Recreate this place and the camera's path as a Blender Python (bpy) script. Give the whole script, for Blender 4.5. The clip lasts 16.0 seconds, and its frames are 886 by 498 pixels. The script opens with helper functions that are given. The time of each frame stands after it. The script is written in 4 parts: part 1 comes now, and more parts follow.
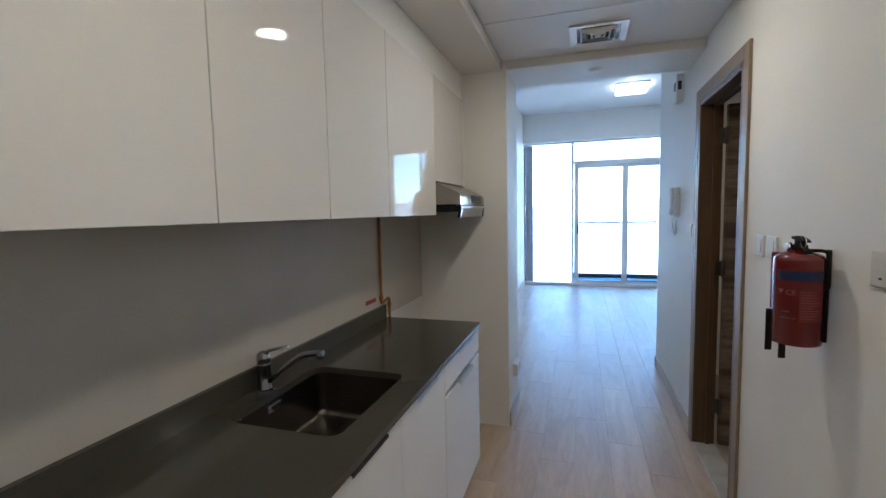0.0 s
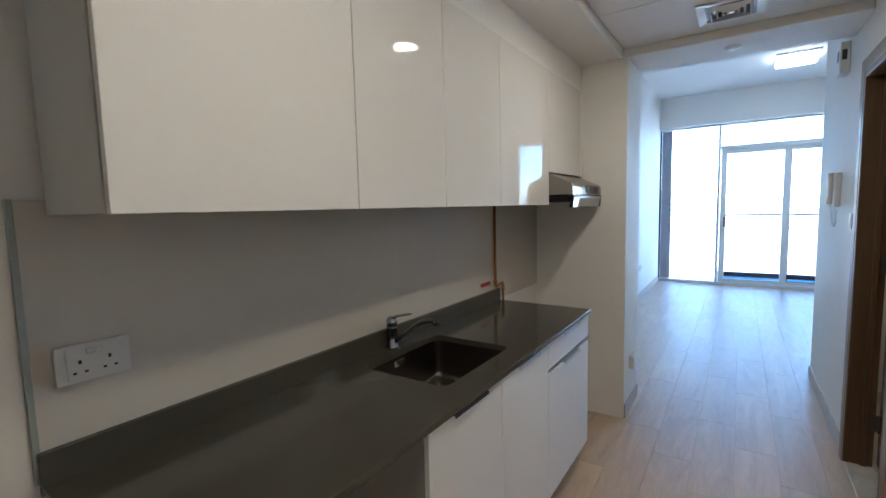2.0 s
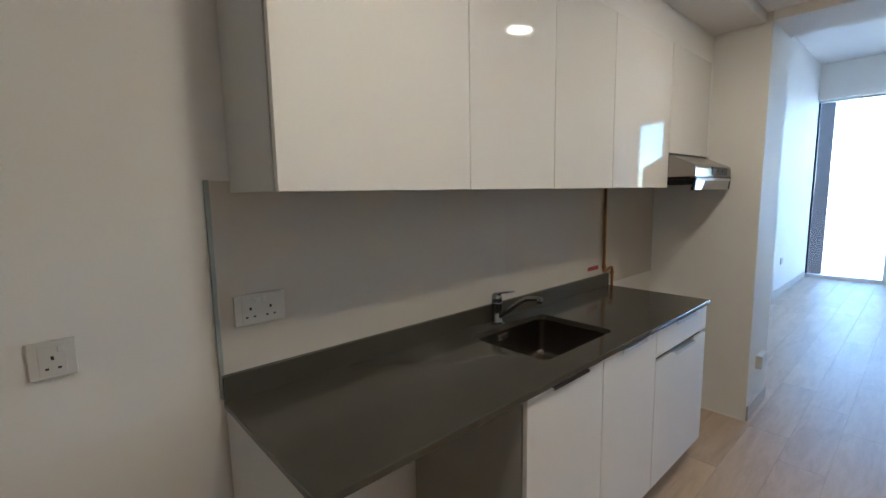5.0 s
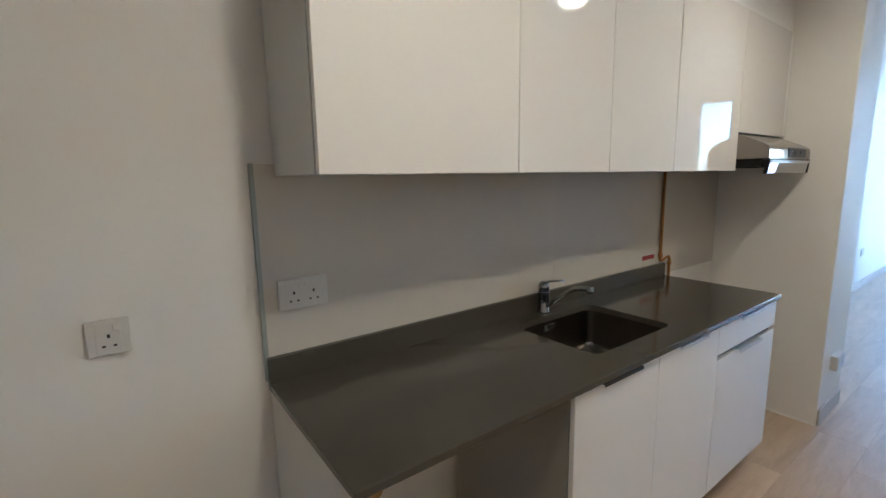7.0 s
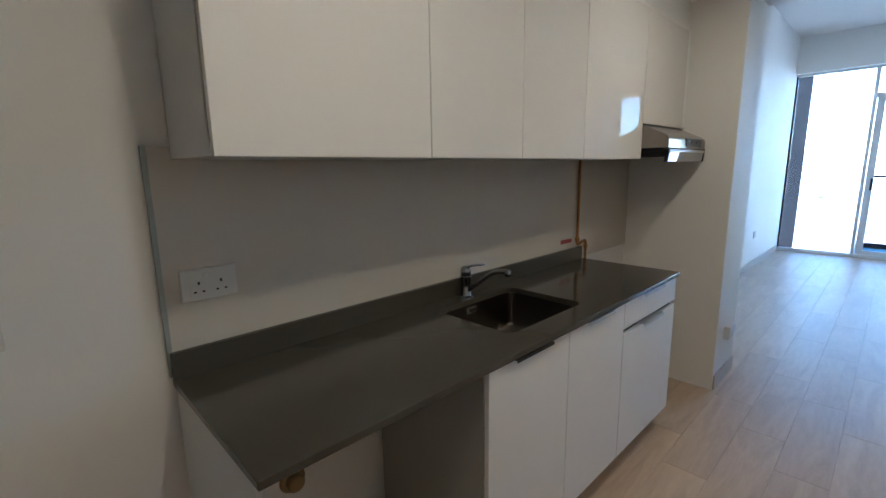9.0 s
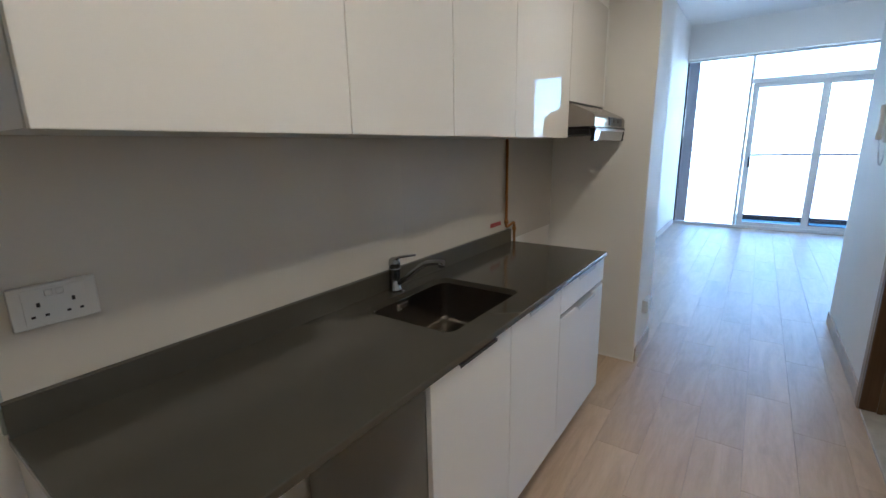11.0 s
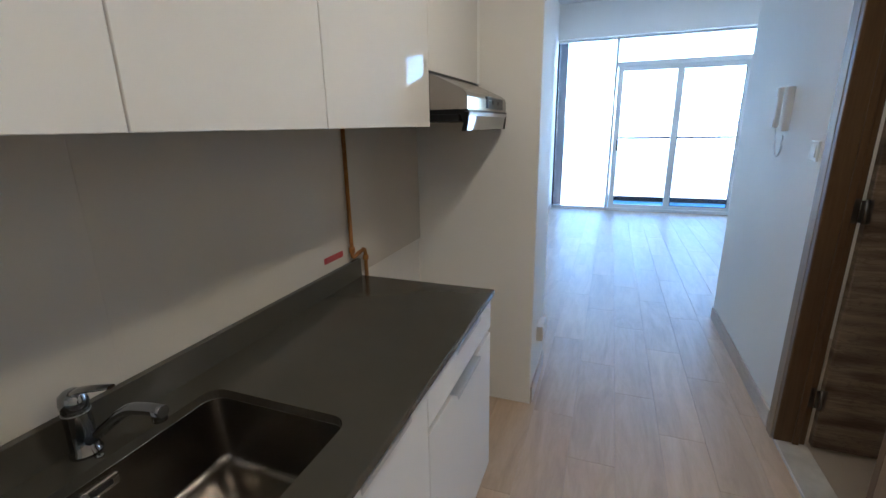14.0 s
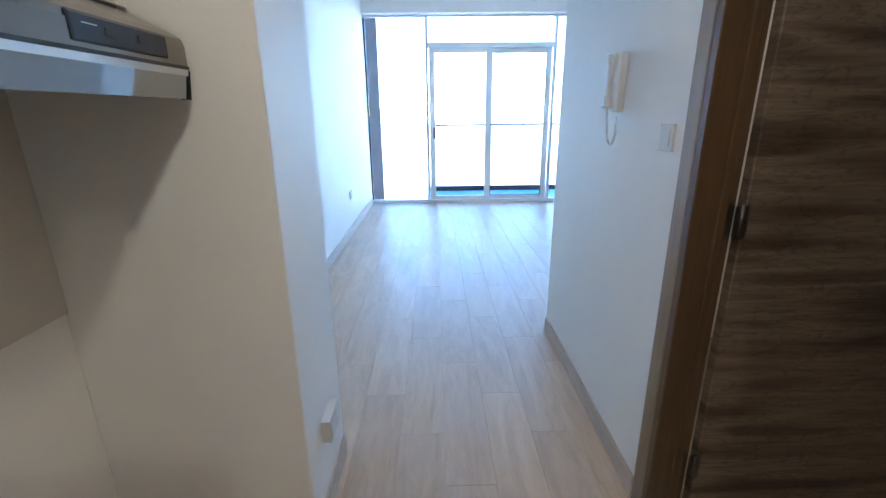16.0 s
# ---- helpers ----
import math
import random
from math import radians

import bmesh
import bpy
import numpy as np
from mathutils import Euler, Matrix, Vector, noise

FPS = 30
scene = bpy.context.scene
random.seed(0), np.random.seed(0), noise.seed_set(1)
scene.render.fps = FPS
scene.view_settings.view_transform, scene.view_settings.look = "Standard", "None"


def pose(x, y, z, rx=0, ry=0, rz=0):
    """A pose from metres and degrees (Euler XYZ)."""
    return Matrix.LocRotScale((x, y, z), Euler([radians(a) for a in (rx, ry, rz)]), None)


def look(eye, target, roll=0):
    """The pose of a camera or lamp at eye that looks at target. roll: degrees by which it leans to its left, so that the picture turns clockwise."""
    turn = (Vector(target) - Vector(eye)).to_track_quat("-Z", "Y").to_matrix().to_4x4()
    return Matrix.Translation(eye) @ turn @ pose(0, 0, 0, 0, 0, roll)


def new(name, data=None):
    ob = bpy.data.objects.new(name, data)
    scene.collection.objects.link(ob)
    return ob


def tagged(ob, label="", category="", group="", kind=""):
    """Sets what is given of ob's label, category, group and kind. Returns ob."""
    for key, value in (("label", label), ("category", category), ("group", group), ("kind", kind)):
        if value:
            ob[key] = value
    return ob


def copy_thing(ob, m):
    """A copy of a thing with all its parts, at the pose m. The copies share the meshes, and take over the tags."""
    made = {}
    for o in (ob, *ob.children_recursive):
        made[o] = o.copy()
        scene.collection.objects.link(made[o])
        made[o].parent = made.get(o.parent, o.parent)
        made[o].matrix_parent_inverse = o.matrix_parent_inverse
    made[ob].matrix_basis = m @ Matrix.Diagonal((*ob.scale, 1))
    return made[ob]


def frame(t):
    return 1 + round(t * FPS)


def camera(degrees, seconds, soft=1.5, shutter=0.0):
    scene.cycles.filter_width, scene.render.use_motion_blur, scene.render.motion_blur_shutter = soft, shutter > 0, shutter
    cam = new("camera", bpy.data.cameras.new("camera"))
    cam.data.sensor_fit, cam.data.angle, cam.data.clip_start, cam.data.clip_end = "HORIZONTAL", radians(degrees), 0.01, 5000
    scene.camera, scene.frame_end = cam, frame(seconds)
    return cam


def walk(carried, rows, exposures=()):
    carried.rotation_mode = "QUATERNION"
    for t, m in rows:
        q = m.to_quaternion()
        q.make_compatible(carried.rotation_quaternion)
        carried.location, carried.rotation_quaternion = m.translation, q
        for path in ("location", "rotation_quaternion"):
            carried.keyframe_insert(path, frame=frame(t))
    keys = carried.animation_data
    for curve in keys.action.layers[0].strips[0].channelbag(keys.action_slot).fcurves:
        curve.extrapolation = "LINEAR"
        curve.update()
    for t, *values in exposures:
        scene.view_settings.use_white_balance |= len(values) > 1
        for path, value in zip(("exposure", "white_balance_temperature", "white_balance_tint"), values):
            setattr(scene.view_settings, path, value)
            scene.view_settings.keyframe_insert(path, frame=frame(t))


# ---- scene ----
cam = camera(90.1, 16.0)
PATH = [
    (0, (1.112, -2.336, 1.503), (0.515, -0.434, 1.338), -1.2),
    (0.5, (1.141, -2.364, 1.501), (0.425, -0.504, 1.332), -1.3),
    (1, (1.176, -2.407, 1.498), (0.316, -0.61, 1.324), -1.3),
    (1.5, (1.209, -2.447, 1.48), (0.223, -0.715, 1.307), -1.4),
    (2, (1.265, -2.487, 1.486), (0.155, -0.833, 1.301), -1.4),
    (2.5, (1.283, -2.501, 1.465), (0.088, -0.908, 1.276), -1.2),
    (3, (1.307, -2.513, 1.47), (0.031, -0.986, 1.267), -1.0),
    (3.5, (1.327, -2.527, 1.469), (-0.003, -1.049, 1.259), -1.0),
    (4, (1.337, -2.541, 1.47), (-0.041, -1.109, 1.243), -0.9),
    (4.5, (1.339, -2.547, 1.48), (-0.08, -1.158, 1.238), -0.9),
    (5, (1.329, -2.561, 1.479), (-0.141, -1.229, 1.229), -1.0),
    (7.5, (1.285, -2.513, 1.475), (-0.312, -1.352, 1.155), -1.0),
    (8, (1.323, -2.505, 1.474), (-0.231, -1.291, 1.139), -0.9),
    (8.5, (1.341, -2.503, 1.469), (-0.15, -1.214, 1.126), -0.9),
    (9, (1.343, -2.478, 1.458), (-0.067, -1.106, 1.098), -0.9),
    (11.5, (1.112, -2.298, 1.453), (0.084, -0.648, 0.983), -0.9),
    (12, (1.034, -2.212, 1.466), (0.114, -0.505, 0.976), -0.7),
    (12.5, (0.999, -2.084, 1.481), (0.133, -0.352, 0.981), -1.0),
    (13, (0.994, -1.92, 1.495), (0.177, -0.168, 0.981), -1.3),
    (13.5, (0.987, -1.747, 1.48), (0.208, 0.02, 0.96), -1.4),
    (14, (0.955, -1.517, 1.49), (0.277, 0.287, 0.955), -1.1),
    (14.5, (0.969, -1.306, 1.48), (0.447, 0.545, 0.932), -0.8),
    (15, (1.031, -1.027, 1.471), (0.669, 0.858, 0.908), -0.8),
    (15.5, (1.046, -0.79, 1.44), (0.827, 1.113, 0.865), -0.5),
    (16, (1.059, -0.52, 1.438), (1.086, 1.391, 0.847), -0.6),
]
EXPO, KELVIN, TINT = 3.27, 4980, 5
LED_POWER, ROOM_POWER = 14.6, 1.3
walk(cam, [(t, look(eye, target, roll)) for t, eye, target, roll in PATH],
     [(t, EXPO + stops, KELVIN + warm, TINT) for t, stops, warm in ((0.0, 0.0, 0), (1.5, 0.10, 60), (2.5, 0.20, 100), (3.5, 0.22, 150), (4.0, -0.14, 160), (4.5, -0.20, 170), (5.0, 0.24, 180), (7.5, 0.5, 150), (8.0, 0.48, 150), (8.5, 0.12, 140), (9.0, -0.05, 130), (11.5, 0.32, 70), (12.5, 0.42, 50), (13.5, 0.44, 50), (14.0, 0.27, 50), (14.5, 0.40, 50), (15.0, 0.40, 30), (15.5, 0.47, 20), (16.0, 0.52, 0))])

# ---------- light ----------
world = bpy.data.worlds.new("world")
scene.world = world
world.use_nodes = True
wn = world.node_tree
sky = wn.nodes.new("ShaderNodeTexSky")
sky.sky_type, sky.sun_disc = "NISHITA", False
sky.sun_elevation, sky.sun_rotation = radians(51), radians(189)
sky.air_density, sky.dust_density, sky.ozone_density = 1.0, 0.3, 3.5
wn.links.new(sky.outputs[0], wn.nodes["Background"].inputs[0])
wn.nodes["Background"].inputs[1].default_value = 0.15
sun_data = bpy.data.lights.new("sun", "SUN")
sun_data.energy, sun_data.angle, sun_data.color = 3.5, radians(0.5), (1.0, 0.95, 0.88)
sun = new("sun", sun_data)
sun.matrix_world = look((-5, -30, 38), (0, 0, 0))


# ---------- materials ----------
def nodes_of(name):
    m = bpy.data.materials.new(name)
    m.use_nodes = True
    return m, m.node_tree, m.node_tree.nodes["Principled BSDF"]


def coords(nt, scale=(1, 1, 1), spread=False):
    """Object coordinates, scaled; with spread each object takes another stretch of the pattern."""
    tc = nt.nodes.new("ShaderNodeTexCoord")
    mp = nt.nodes.new("ShaderNodeMapping")
    mp.inputs["Scale"].default_value = scale
    nt.links.new(tc.outputs["Object"], mp.inputs["Vector"])
    if spread:
        info = nt.nodes.new("ShaderNodeObjectInfo")
        mul = nt.nodes.new("ShaderNodeVectorMath")
        mul.operation = "MULTIPLY"
        nt.links.new(info.outputs["Random"], mul.inputs[0])
        mul.inputs[1].default_value = (37.0, 53.0, 19.0)
        nt.links.new(mul.outputs[0], mp.inputs["Location"])
    return mp.outputs[0]


def noise_node(nt, vec, scale, detail=4.0, rough=0.55, distort=0.0):
    n = nt.nodes.new("ShaderNodeTexNoise")
    n.inputs["Scale"].default_value, n.inputs["Detail"].default_value = scale, detail
    n.inputs["Roughness"].default_value, n.inputs["Distortion"].default_value = rough, distort
    nt.links.new(vec, n.inputs["Vector"])
    return n.outputs["Fac"]


def ramp(nt, fac, stops):
    r = nt.nodes.new("ShaderNodeValToRGB")
    e = r.color_ramp.elements
    while len(e) < len(stops):
        e.new(0.5)
    for el, (p, c) in zip(e, stops):
        el.position, el.color = p, (*c, 1)
    nt.links.new(fac, r.inputs[0])
    return r.outputs[0]


def mixed(nt, a, b, fac=0.5, mode="MULTIPLY"):
    m = nt.nodes.new("ShaderNodeMix")
    m.data_type, m.blend_type = "RGBA", mode
    m.inputs[0].default_value = fac
    nt.links.new(a, m.inputs[6])
    nt.links.new(b, m.inputs[7])
    return m.outputs[2]


def bump(nt, b, fac, strength, distance=0.002):
    n = nt.nodes.new("ShaderNodeBump")
    n.inputs["Strength"].default_value, n.inputs["Distance"].default_value = strength, distance
    nt.links.new(fac, n.inputs["Height"])
    nt.links.new(n.outputs[0], b.inputs["Normal"])


def to_range(nt, fac, lo, hi):
    r = nt.nodes.new("ShaderNodeMapRange")
    r.inputs["To Min"].default_value, r.inputs["To Max"].default_value = lo, hi
    nt.links.new(fac, r.inputs["Value"])
    return r.outputs[0]


def surface(name, col, rough, metal=0.0, vary=0.06, grain=300.0, relief=0.05, blotch=1.2, coat=0.0, spec=0.5):
    """Plain stuff with broad unevenness, fine grain and relief."""
    m, nt, b = nodes_of(name)
    v = coords(nt)
    wide = noise_node(nt, v, blotch, 5.0)
    lo, hi = [tuple(c * k for c in col) for k in (1 - vary, 1 + vary)]
    nt.links.new(ramp(nt, wide, [(0.3, lo), (0.7, hi)]), b.inputs["Base Color"])
    fine = noise_node(nt, v, grain, 3.0)
    nt.links.new(to_range(nt, noise_node(nt, v, 9.0, 6.0), max(rough * 0.8, 0.01), min(rough * 1.25, 1)), b.inputs["Roughness"])
    b.inputs["Metallic"].default_value = metal
    b.inputs["Coat Weight"].default_value = coat
    b.inputs["Coat Roughness"].default_value = 0.03
    b.inputs["Specular IOR Level"].default_value = spec
    if relief:
        bump(nt, b, fine, relief)
    return m


def wood(name, stops, scale, rough, relief=0.15, spread=True, ring=1.0, coat=0.0, soft=0.72):
    """Wood grain drawn out along the axis with the smallest scale."""
    m, nt, b = nodes_of(name)
    v = coords(nt, scale, spread)
    g = noise_node(nt, v, 3.0, 9.0, 0.62, ring)
    f = noise_node(nt, v, 16.0, 6.0, 0.7)
    base = ramp(nt, g, stops)
    fine = ramp(nt, f, [(0.3, (soft, soft * 0.98, soft * 0.96)), (0.62, (1, 1, 1))])
    out = mixed(nt, base, fine, 0.6)
    tone = nt.nodes.new("ShaderNodeObjectInfo")
    out = mixed(nt, out, ramp(nt, tone.outputs["Random"], [(0.0, (0.86, 0.86, 0.87)), (1.0, (1.0, 0.99, 0.97))]), 1.0 if spread else 0.0)
    nt.links.new(out, b.inputs["Base Color"])
    nt.links.new(to_range(nt, g, rough * 0.8, rough * 1.2), b.inputs["Roughness"])
    b.inputs["Coat Weight"].default_value = coat
    bump(nt, b, f, relief, 0.001)
    return m


def board_veneer(name):
    """Dark veneer laid crosswise: broad bands of tone, streaked grain and a few arched figures."""
    m, nt, b = nodes_of(name)
    bands = noise_node(nt, coords(nt, (0.10, 0.10, 1.0)), 9.0, 2.0, 0.5, 0.15)
    grain = noise_node(nt, coords(nt, (0.05, 0.05, 1.0)), 95.0, 5.0, 0.6, 0.3)
    arch = noise_node(nt, coords(nt, (0.22, 0.22, 1.0)), 26.0, 2.0, 0.5, 1.6)
    tone = ramp(nt, bands, [(0.38, (0.085, 0.058, 0.040)), (0.47, (0.190, 0.137, 0.096)), (0.55, (0.250, 0.185, 0.132)), (0.63, (0.125, 0.088, 0.062))])
    streak = ramp(nt, grain, [(0.34, (0.62, 0.60, 0.58)), (0.58, (1.0, 1.0, 1.0))])
    figure = ramp(nt, arch, [(0.46, (1.0, 1.0, 1.0)), (0.50, (0.45, 0.43, 0.41)), (0.54, (1.0, 1.0, 1.0))])
    nt.links.new(mixed(nt, mixed(nt, tone, streak, 0.8), figure, 0.6), b.inputs["Base Color"])
    nt.links.new(to_range(nt, grain, 0.42, 0.6), b.inputs["Roughness"])
    bump(nt, b, grain, 0.15, 0.001)
    return m


def glowing(name, col, strength):
    m, nt, b = nodes_of(name)
    b.inputs["Base Color"].default_value = (0.9, 0.9, 0.9, 1)
    b.inputs["Emission Color"].default_value = (*col, 1)
    b.inputs["Emission Strength"].default_value = strength
    return m


def glass(name, tint=(1, 1, 1)):
    m, nt, b = nodes_of(name)
    b.inputs["Base Color"].default_value = (*tint, 1)
    b.inputs["Transmission Weight"].default_value = 1.0
    b.inputs["Roughness"].default_value = 0.0
    b.inputs["IOR"].default_value = 1.45
    return m


M_WALL = surface("wall_paint", (0.82, 0.80, 0.765), 0.55, vary=0.025, grain=160, relief=0.12)
M_CEIL = surface("ceiling_paint", (0.80, 0.79, 0.77), 0.7, vary=0.02, grain=140, relief=0.06)
M_PANEL = surface("ceiling_panel_paint", (0.83, 0.835, 0.84), 0.5, vary=0.02, grain=90, relief=0.05)
M_SPLASH = surface("splash_panel", (0.565, 0.526, 0.464), 0.30, vary=0.03, grain=60, relief=0.02)
M_SPLASH_EDGE = surface("splash_edge", (0.33, 0.36, 0.345), 0.35, vary=0.08)
M_GLOSS = surface("gloss_lacquer", (0.80, 0.77, 0.73), 0.028, vary=0.012, relief=0.0, spec=0.11)
M_GLOSS_LOW = surface("satin_lacquer", (0.80, 0.78, 0.75), 0.32, vary=0.012, relief=0.0)
M_CARCASS = surface("carcass_board", (0.62, 0.61, 0.58), 0.45, vary=0.02, grain=200, relief=0.03)
# the same carcass board, darkened to paint in shade below the open worktop end
M_CARCASS_SHADED = surface("carcass_board_shaded", (0.36, 0.345, 0.32), 0.5, vary=0.03, grain=200, relief=0.03)
M_COUNTER = surface("dark_quartz", (0.070, 0.065, 0.054), 0.13, vary=0.07, grain=700, relief=0.008, blotch=3.0)
M_STEEL = surface("brushed_steel", (0.60, 0.57, 0.53), 0.26, metal=1.0, vary=0.05, grain=400, relief=0.04)
M_HOOD = surface("hood_steel", (0.31, 0.288, 0.262), 0.20, metal=1.0, vary=0.03, relief=0.0)
M_HINGE = surface("dark_hinge_steel", (0.16, 0.145, 0.13), 0.4, metal=1.0, vary=0.1)
M_VISOR = surface("polished_visor", (0.40, 0.41, 0.42), 0.05, metal=1.0, vary=0.03, relief=0.0)
M_SINK = surface("sink_steel", (0.235, 0.216, 0.194), 0.25, metal=1.0, vary=0.05, relief=0.0, blotch=5.0)
M_CHROME = surface("chrome", (0.50, 0.51, 0.53), 0.07, metal=1.0, vary=0.02, relief=0.0)
# the tap's chrome, darkened in place of the dark surroundings it mirrors
M_TAP = surface("chrome_dark_reflection", (0.34, 0.345, 0.36), 0.08, metal=1.0, vary=0.02, relief=0.0)
M_PHONE = surface("cool_white_plastic", (0.80, 0.795, 0.80), 0.4, vary=0.015, relief=0.0)
M_SOCKET = surface("socket_plastic", (0.66, 0.645, 0.61), 0.4, vary=0.015, relief=0.0)
M_ALU = surface("aluminium", (0.66, 0.66, 0.66), 0.42, metal=1.0, vary=0.03, relief=0.02)
M_WHITE_ALU = surface("white_frame_paint", (0.84, 0.85, 0.86), 0.35, vary=0.02, relief=0.01)
M_BLACK = surface("black_plastic", (0.022, 0.022, 0.025), 0.35, vary=0.1)
# near-black for truly black parts and for the shade under the hood
M_BLACK_AND_SHADE = surface("black_and_recess_shade", (0.010, 0.010, 0.011), 0.6, vary=0.1, spec=0.15)
M_DARKGLASS = surface("dark_control_glass", (0.02, 0.025, 0.04), 0.3, vary=0.05, relief=0.0)
M_PLASTIC = surface("white_plastic", (0.80, 0.79, 0.76), 0.35, vary=0.015, relief=0.0)
M_GREYPL = surface("light_grey_plastic", (0.62, 0.615, 0.60), 0.38, vary=0.02, relief=0.0)
M_RED = surface("red_enamel", (0.135, 0.005, 0.006), 0.20, vary=0.06, relief=0.01, coat=0.4)
M_REDPRINT = surface("red_print_ground", (0.145, 0.007, 0.008), 0.35, vary=0.05)
M_REDLABEL = surface("red_label", (0.36, 0.028, 0.03), 0.45, vary=0.08)
M_BLUE = surface("blue_label", (0.012, 0.020, 0.075), 0.4, vary=0.08)
M_PRINT = surface("pale_print", (0.30, 0.095, 0.09), 0.5, vary=0.05)
M_COPPER = surface("orange_gas_pipe", (0.36, 0.155, 0.035), 0.38, metal=0.35, vary=0.25, grain=120, relief=0.06, blotch=14)
M_BRASS = surface("old_brass", (0.34, 0.25, 0.13), 0.4, metal=0.8, vary=0.2)
M_GROUT = surface("tile_joint", (0.50, 0.42, 0.345), 0.8, vary=0.08)
M_PLANK = wood("oak_plank_tile", [(0.28, (0.53, 0.395, 0.275)), (0.5, (0.645, 0.495, 0.352)), (0.72, (0.725, 0.58, 0.435))],
               (3.0, 0.45, 3.0), 0.42, relief=0.05, ring=1.1, soft=0.85)
M_SKIRT = wood("oak_skirting_tile", [(0.28, (0.46, 0.385, 0.32)), (0.72, (0.62, 0.54, 0.46))], (4.0, 0.6, 5.0), 0.4, relief=0.06, spread=False)
M_FRAMEWOOD = wood("brown_frame_veneer", [(0.3, (0.085, 0.048, 0.023)), (0.7, (0.15, 0.090, 0.046))], (9.0, 9.0, 0.5), 0.38, relief=0.08, spread=False)
M_ARCHWOOD = wood("architrave_veneer", [(0.3, (0.23, 0.168, 0.105)), (0.7, (0.32, 0.240, 0.155))], (9.0, 9.0, 0.5), 0.42, relief=0.08, spread=False)
M_LEAF = board_veneer("dark_walnut_leaf")
M_MARBLE = surface("threshold_marble", (0.60, 0.56, 0.50), 0.2, vary=0.16, blotch=9.0, relief=0.01)
M_BATHTILE = surface("bath_floor_tile", (0.42, 0.35, 0.27), 0.35, vary=0.08, relief=0.02)
M_FIN = surface("brown_facade_metal", (0.016, 0.010, 0.011), 0.9, vary=0.08, spec=0.05, relief=0.0)
M_BALCONY = surface("balcony_tile", (0.14, 0.30, 0.40), 0.5, vary=0.08)
M_RAIL = surface("dark_rail_metal", (0.03, 0.03, 0.035), 0.7, vary=0.06, spec=0.1)
M_GLASS = glass("window_glass", (0.97, 0.99, 1.0))
M_BALGLASS = glass("balcony_glass", (0.97, 0.99, 1.0))
M_GROUND = surface("pale_ground", (0.42, 0.42, 0.42), 0.9, vary=0.25, grain=0.05, blotch=0.01, relief=0.0)
M_TOWER = surface("far_concrete", (0.55, 0.55, 0.56), 0.7, vary=0.1, blotch=0.1, relief=0.0)
M_TOWERGLASS = surface("far_windows", (0.20, 0.23, 0.27), 0.2, vary=0.1, blotch=0.3, relief=0.0)
M_LED = glowing("led_diffuser", (1.0, 0.77, 0.51), LED_POWER)
M_LED_BATH = glowing("bath_diffuser", (1.0, 0.77, 0.51), LED_POWER * 0.55)
M_LED_ROOM = glowing("panel_diffuser", (1.0, 0.95, 0.88), ROOM_POWER)


# ---------- building helpers ----------
ORIGIN = {}


def part(name, bm, material, parent=None, label=""):
    """Links a bmesh, made in world metres, as one mesh object with its origin at the foot of its own bounds."""
    xs = [v.co for v in bm.verts]
    lo = Vector([min(c[i] for c in xs) for i in range(3)])
    hi = Vector([max(c[i] for c in xs) for i in range(3)])
    o = Vector(((lo.x + hi.x) / 2, (lo.y + hi.y) / 2, lo.z))
    bmesh.ops.translate(bm, verts=bm.verts, vec=-o)
    me = bpy.data.meshes.new(name)
    bm.to_mesh(me)
    bm.free()
    for m in material if isinstance(material, (list, tuple)) else [material]:
        me.materials.append(m)
    ob = new(name, me)
    ORIGIN[ob] = o
    if parent is not None:
        ob.parent = parent
        ob.location = o - ORIGIN[parent]
    else:
        ob.location = o
    if label:
        ob["label"] = label
    return ob


def thing(name, at, label, category, group="", kind=""):
    ob = new(name)
    ob.empty_display_size = 0.05
    ob.location = at
    ORIGIN[ob] = Vector(at)
    return tagged(ob, label, category, group, kind)


def box(lo, hi, bevel=0.0, seg=2, bm=None):
    """A box from corner to corner; with bm it is added to that mesh."""
    own = bmesh.new()
    r = bmesh.ops.create_cube(own, size=1.0)
    for v in r["verts"]:
        v.co = Vector([lo[i] + (v.co[i] + 0.5) * (hi[i] - lo[i]) for i in range(3)])
    if bevel:
        bmesh.ops.bevel(own, geom=list(own.edges), offset=bevel, segments=seg, profile=0.5, affect="EDGES")
        if seg > 1:
            for f in own.faces:
                f.smooth = False
    return join(bm, own) if bm is not None else own


def join(bm, other):
    me = bpy.data.meshes.new("scrap")
    other.to_mesh(me)
    other.free()
    bm.from_mesh(me)
    bpy.data.meshes.remove(me)
    return bm


def rod(a, b, r1, r2=None, n=20, bm=None, cap=True):
    """A round bar from a to b."""
    a, b = Vector(a), Vector(b)
    own = bmesh.new()
    bmesh.ops.create_cone(own, cap_ends=cap, segments=n, radius1=r1, radius2=r1 if r2 is None else r2, depth=(b - a).length)
    turn = (b - a).to_track_quat("Z", "Y").to_matrix().to_4x4()
    bmesh.ops.transform(own, matrix=Matrix.Translation((a + b) / 2) @ turn, verts=own.verts)
    for f in own.faces:
        f.smooth = len(f.verts) == 4
    return join(bm, own) if bm is not None else own


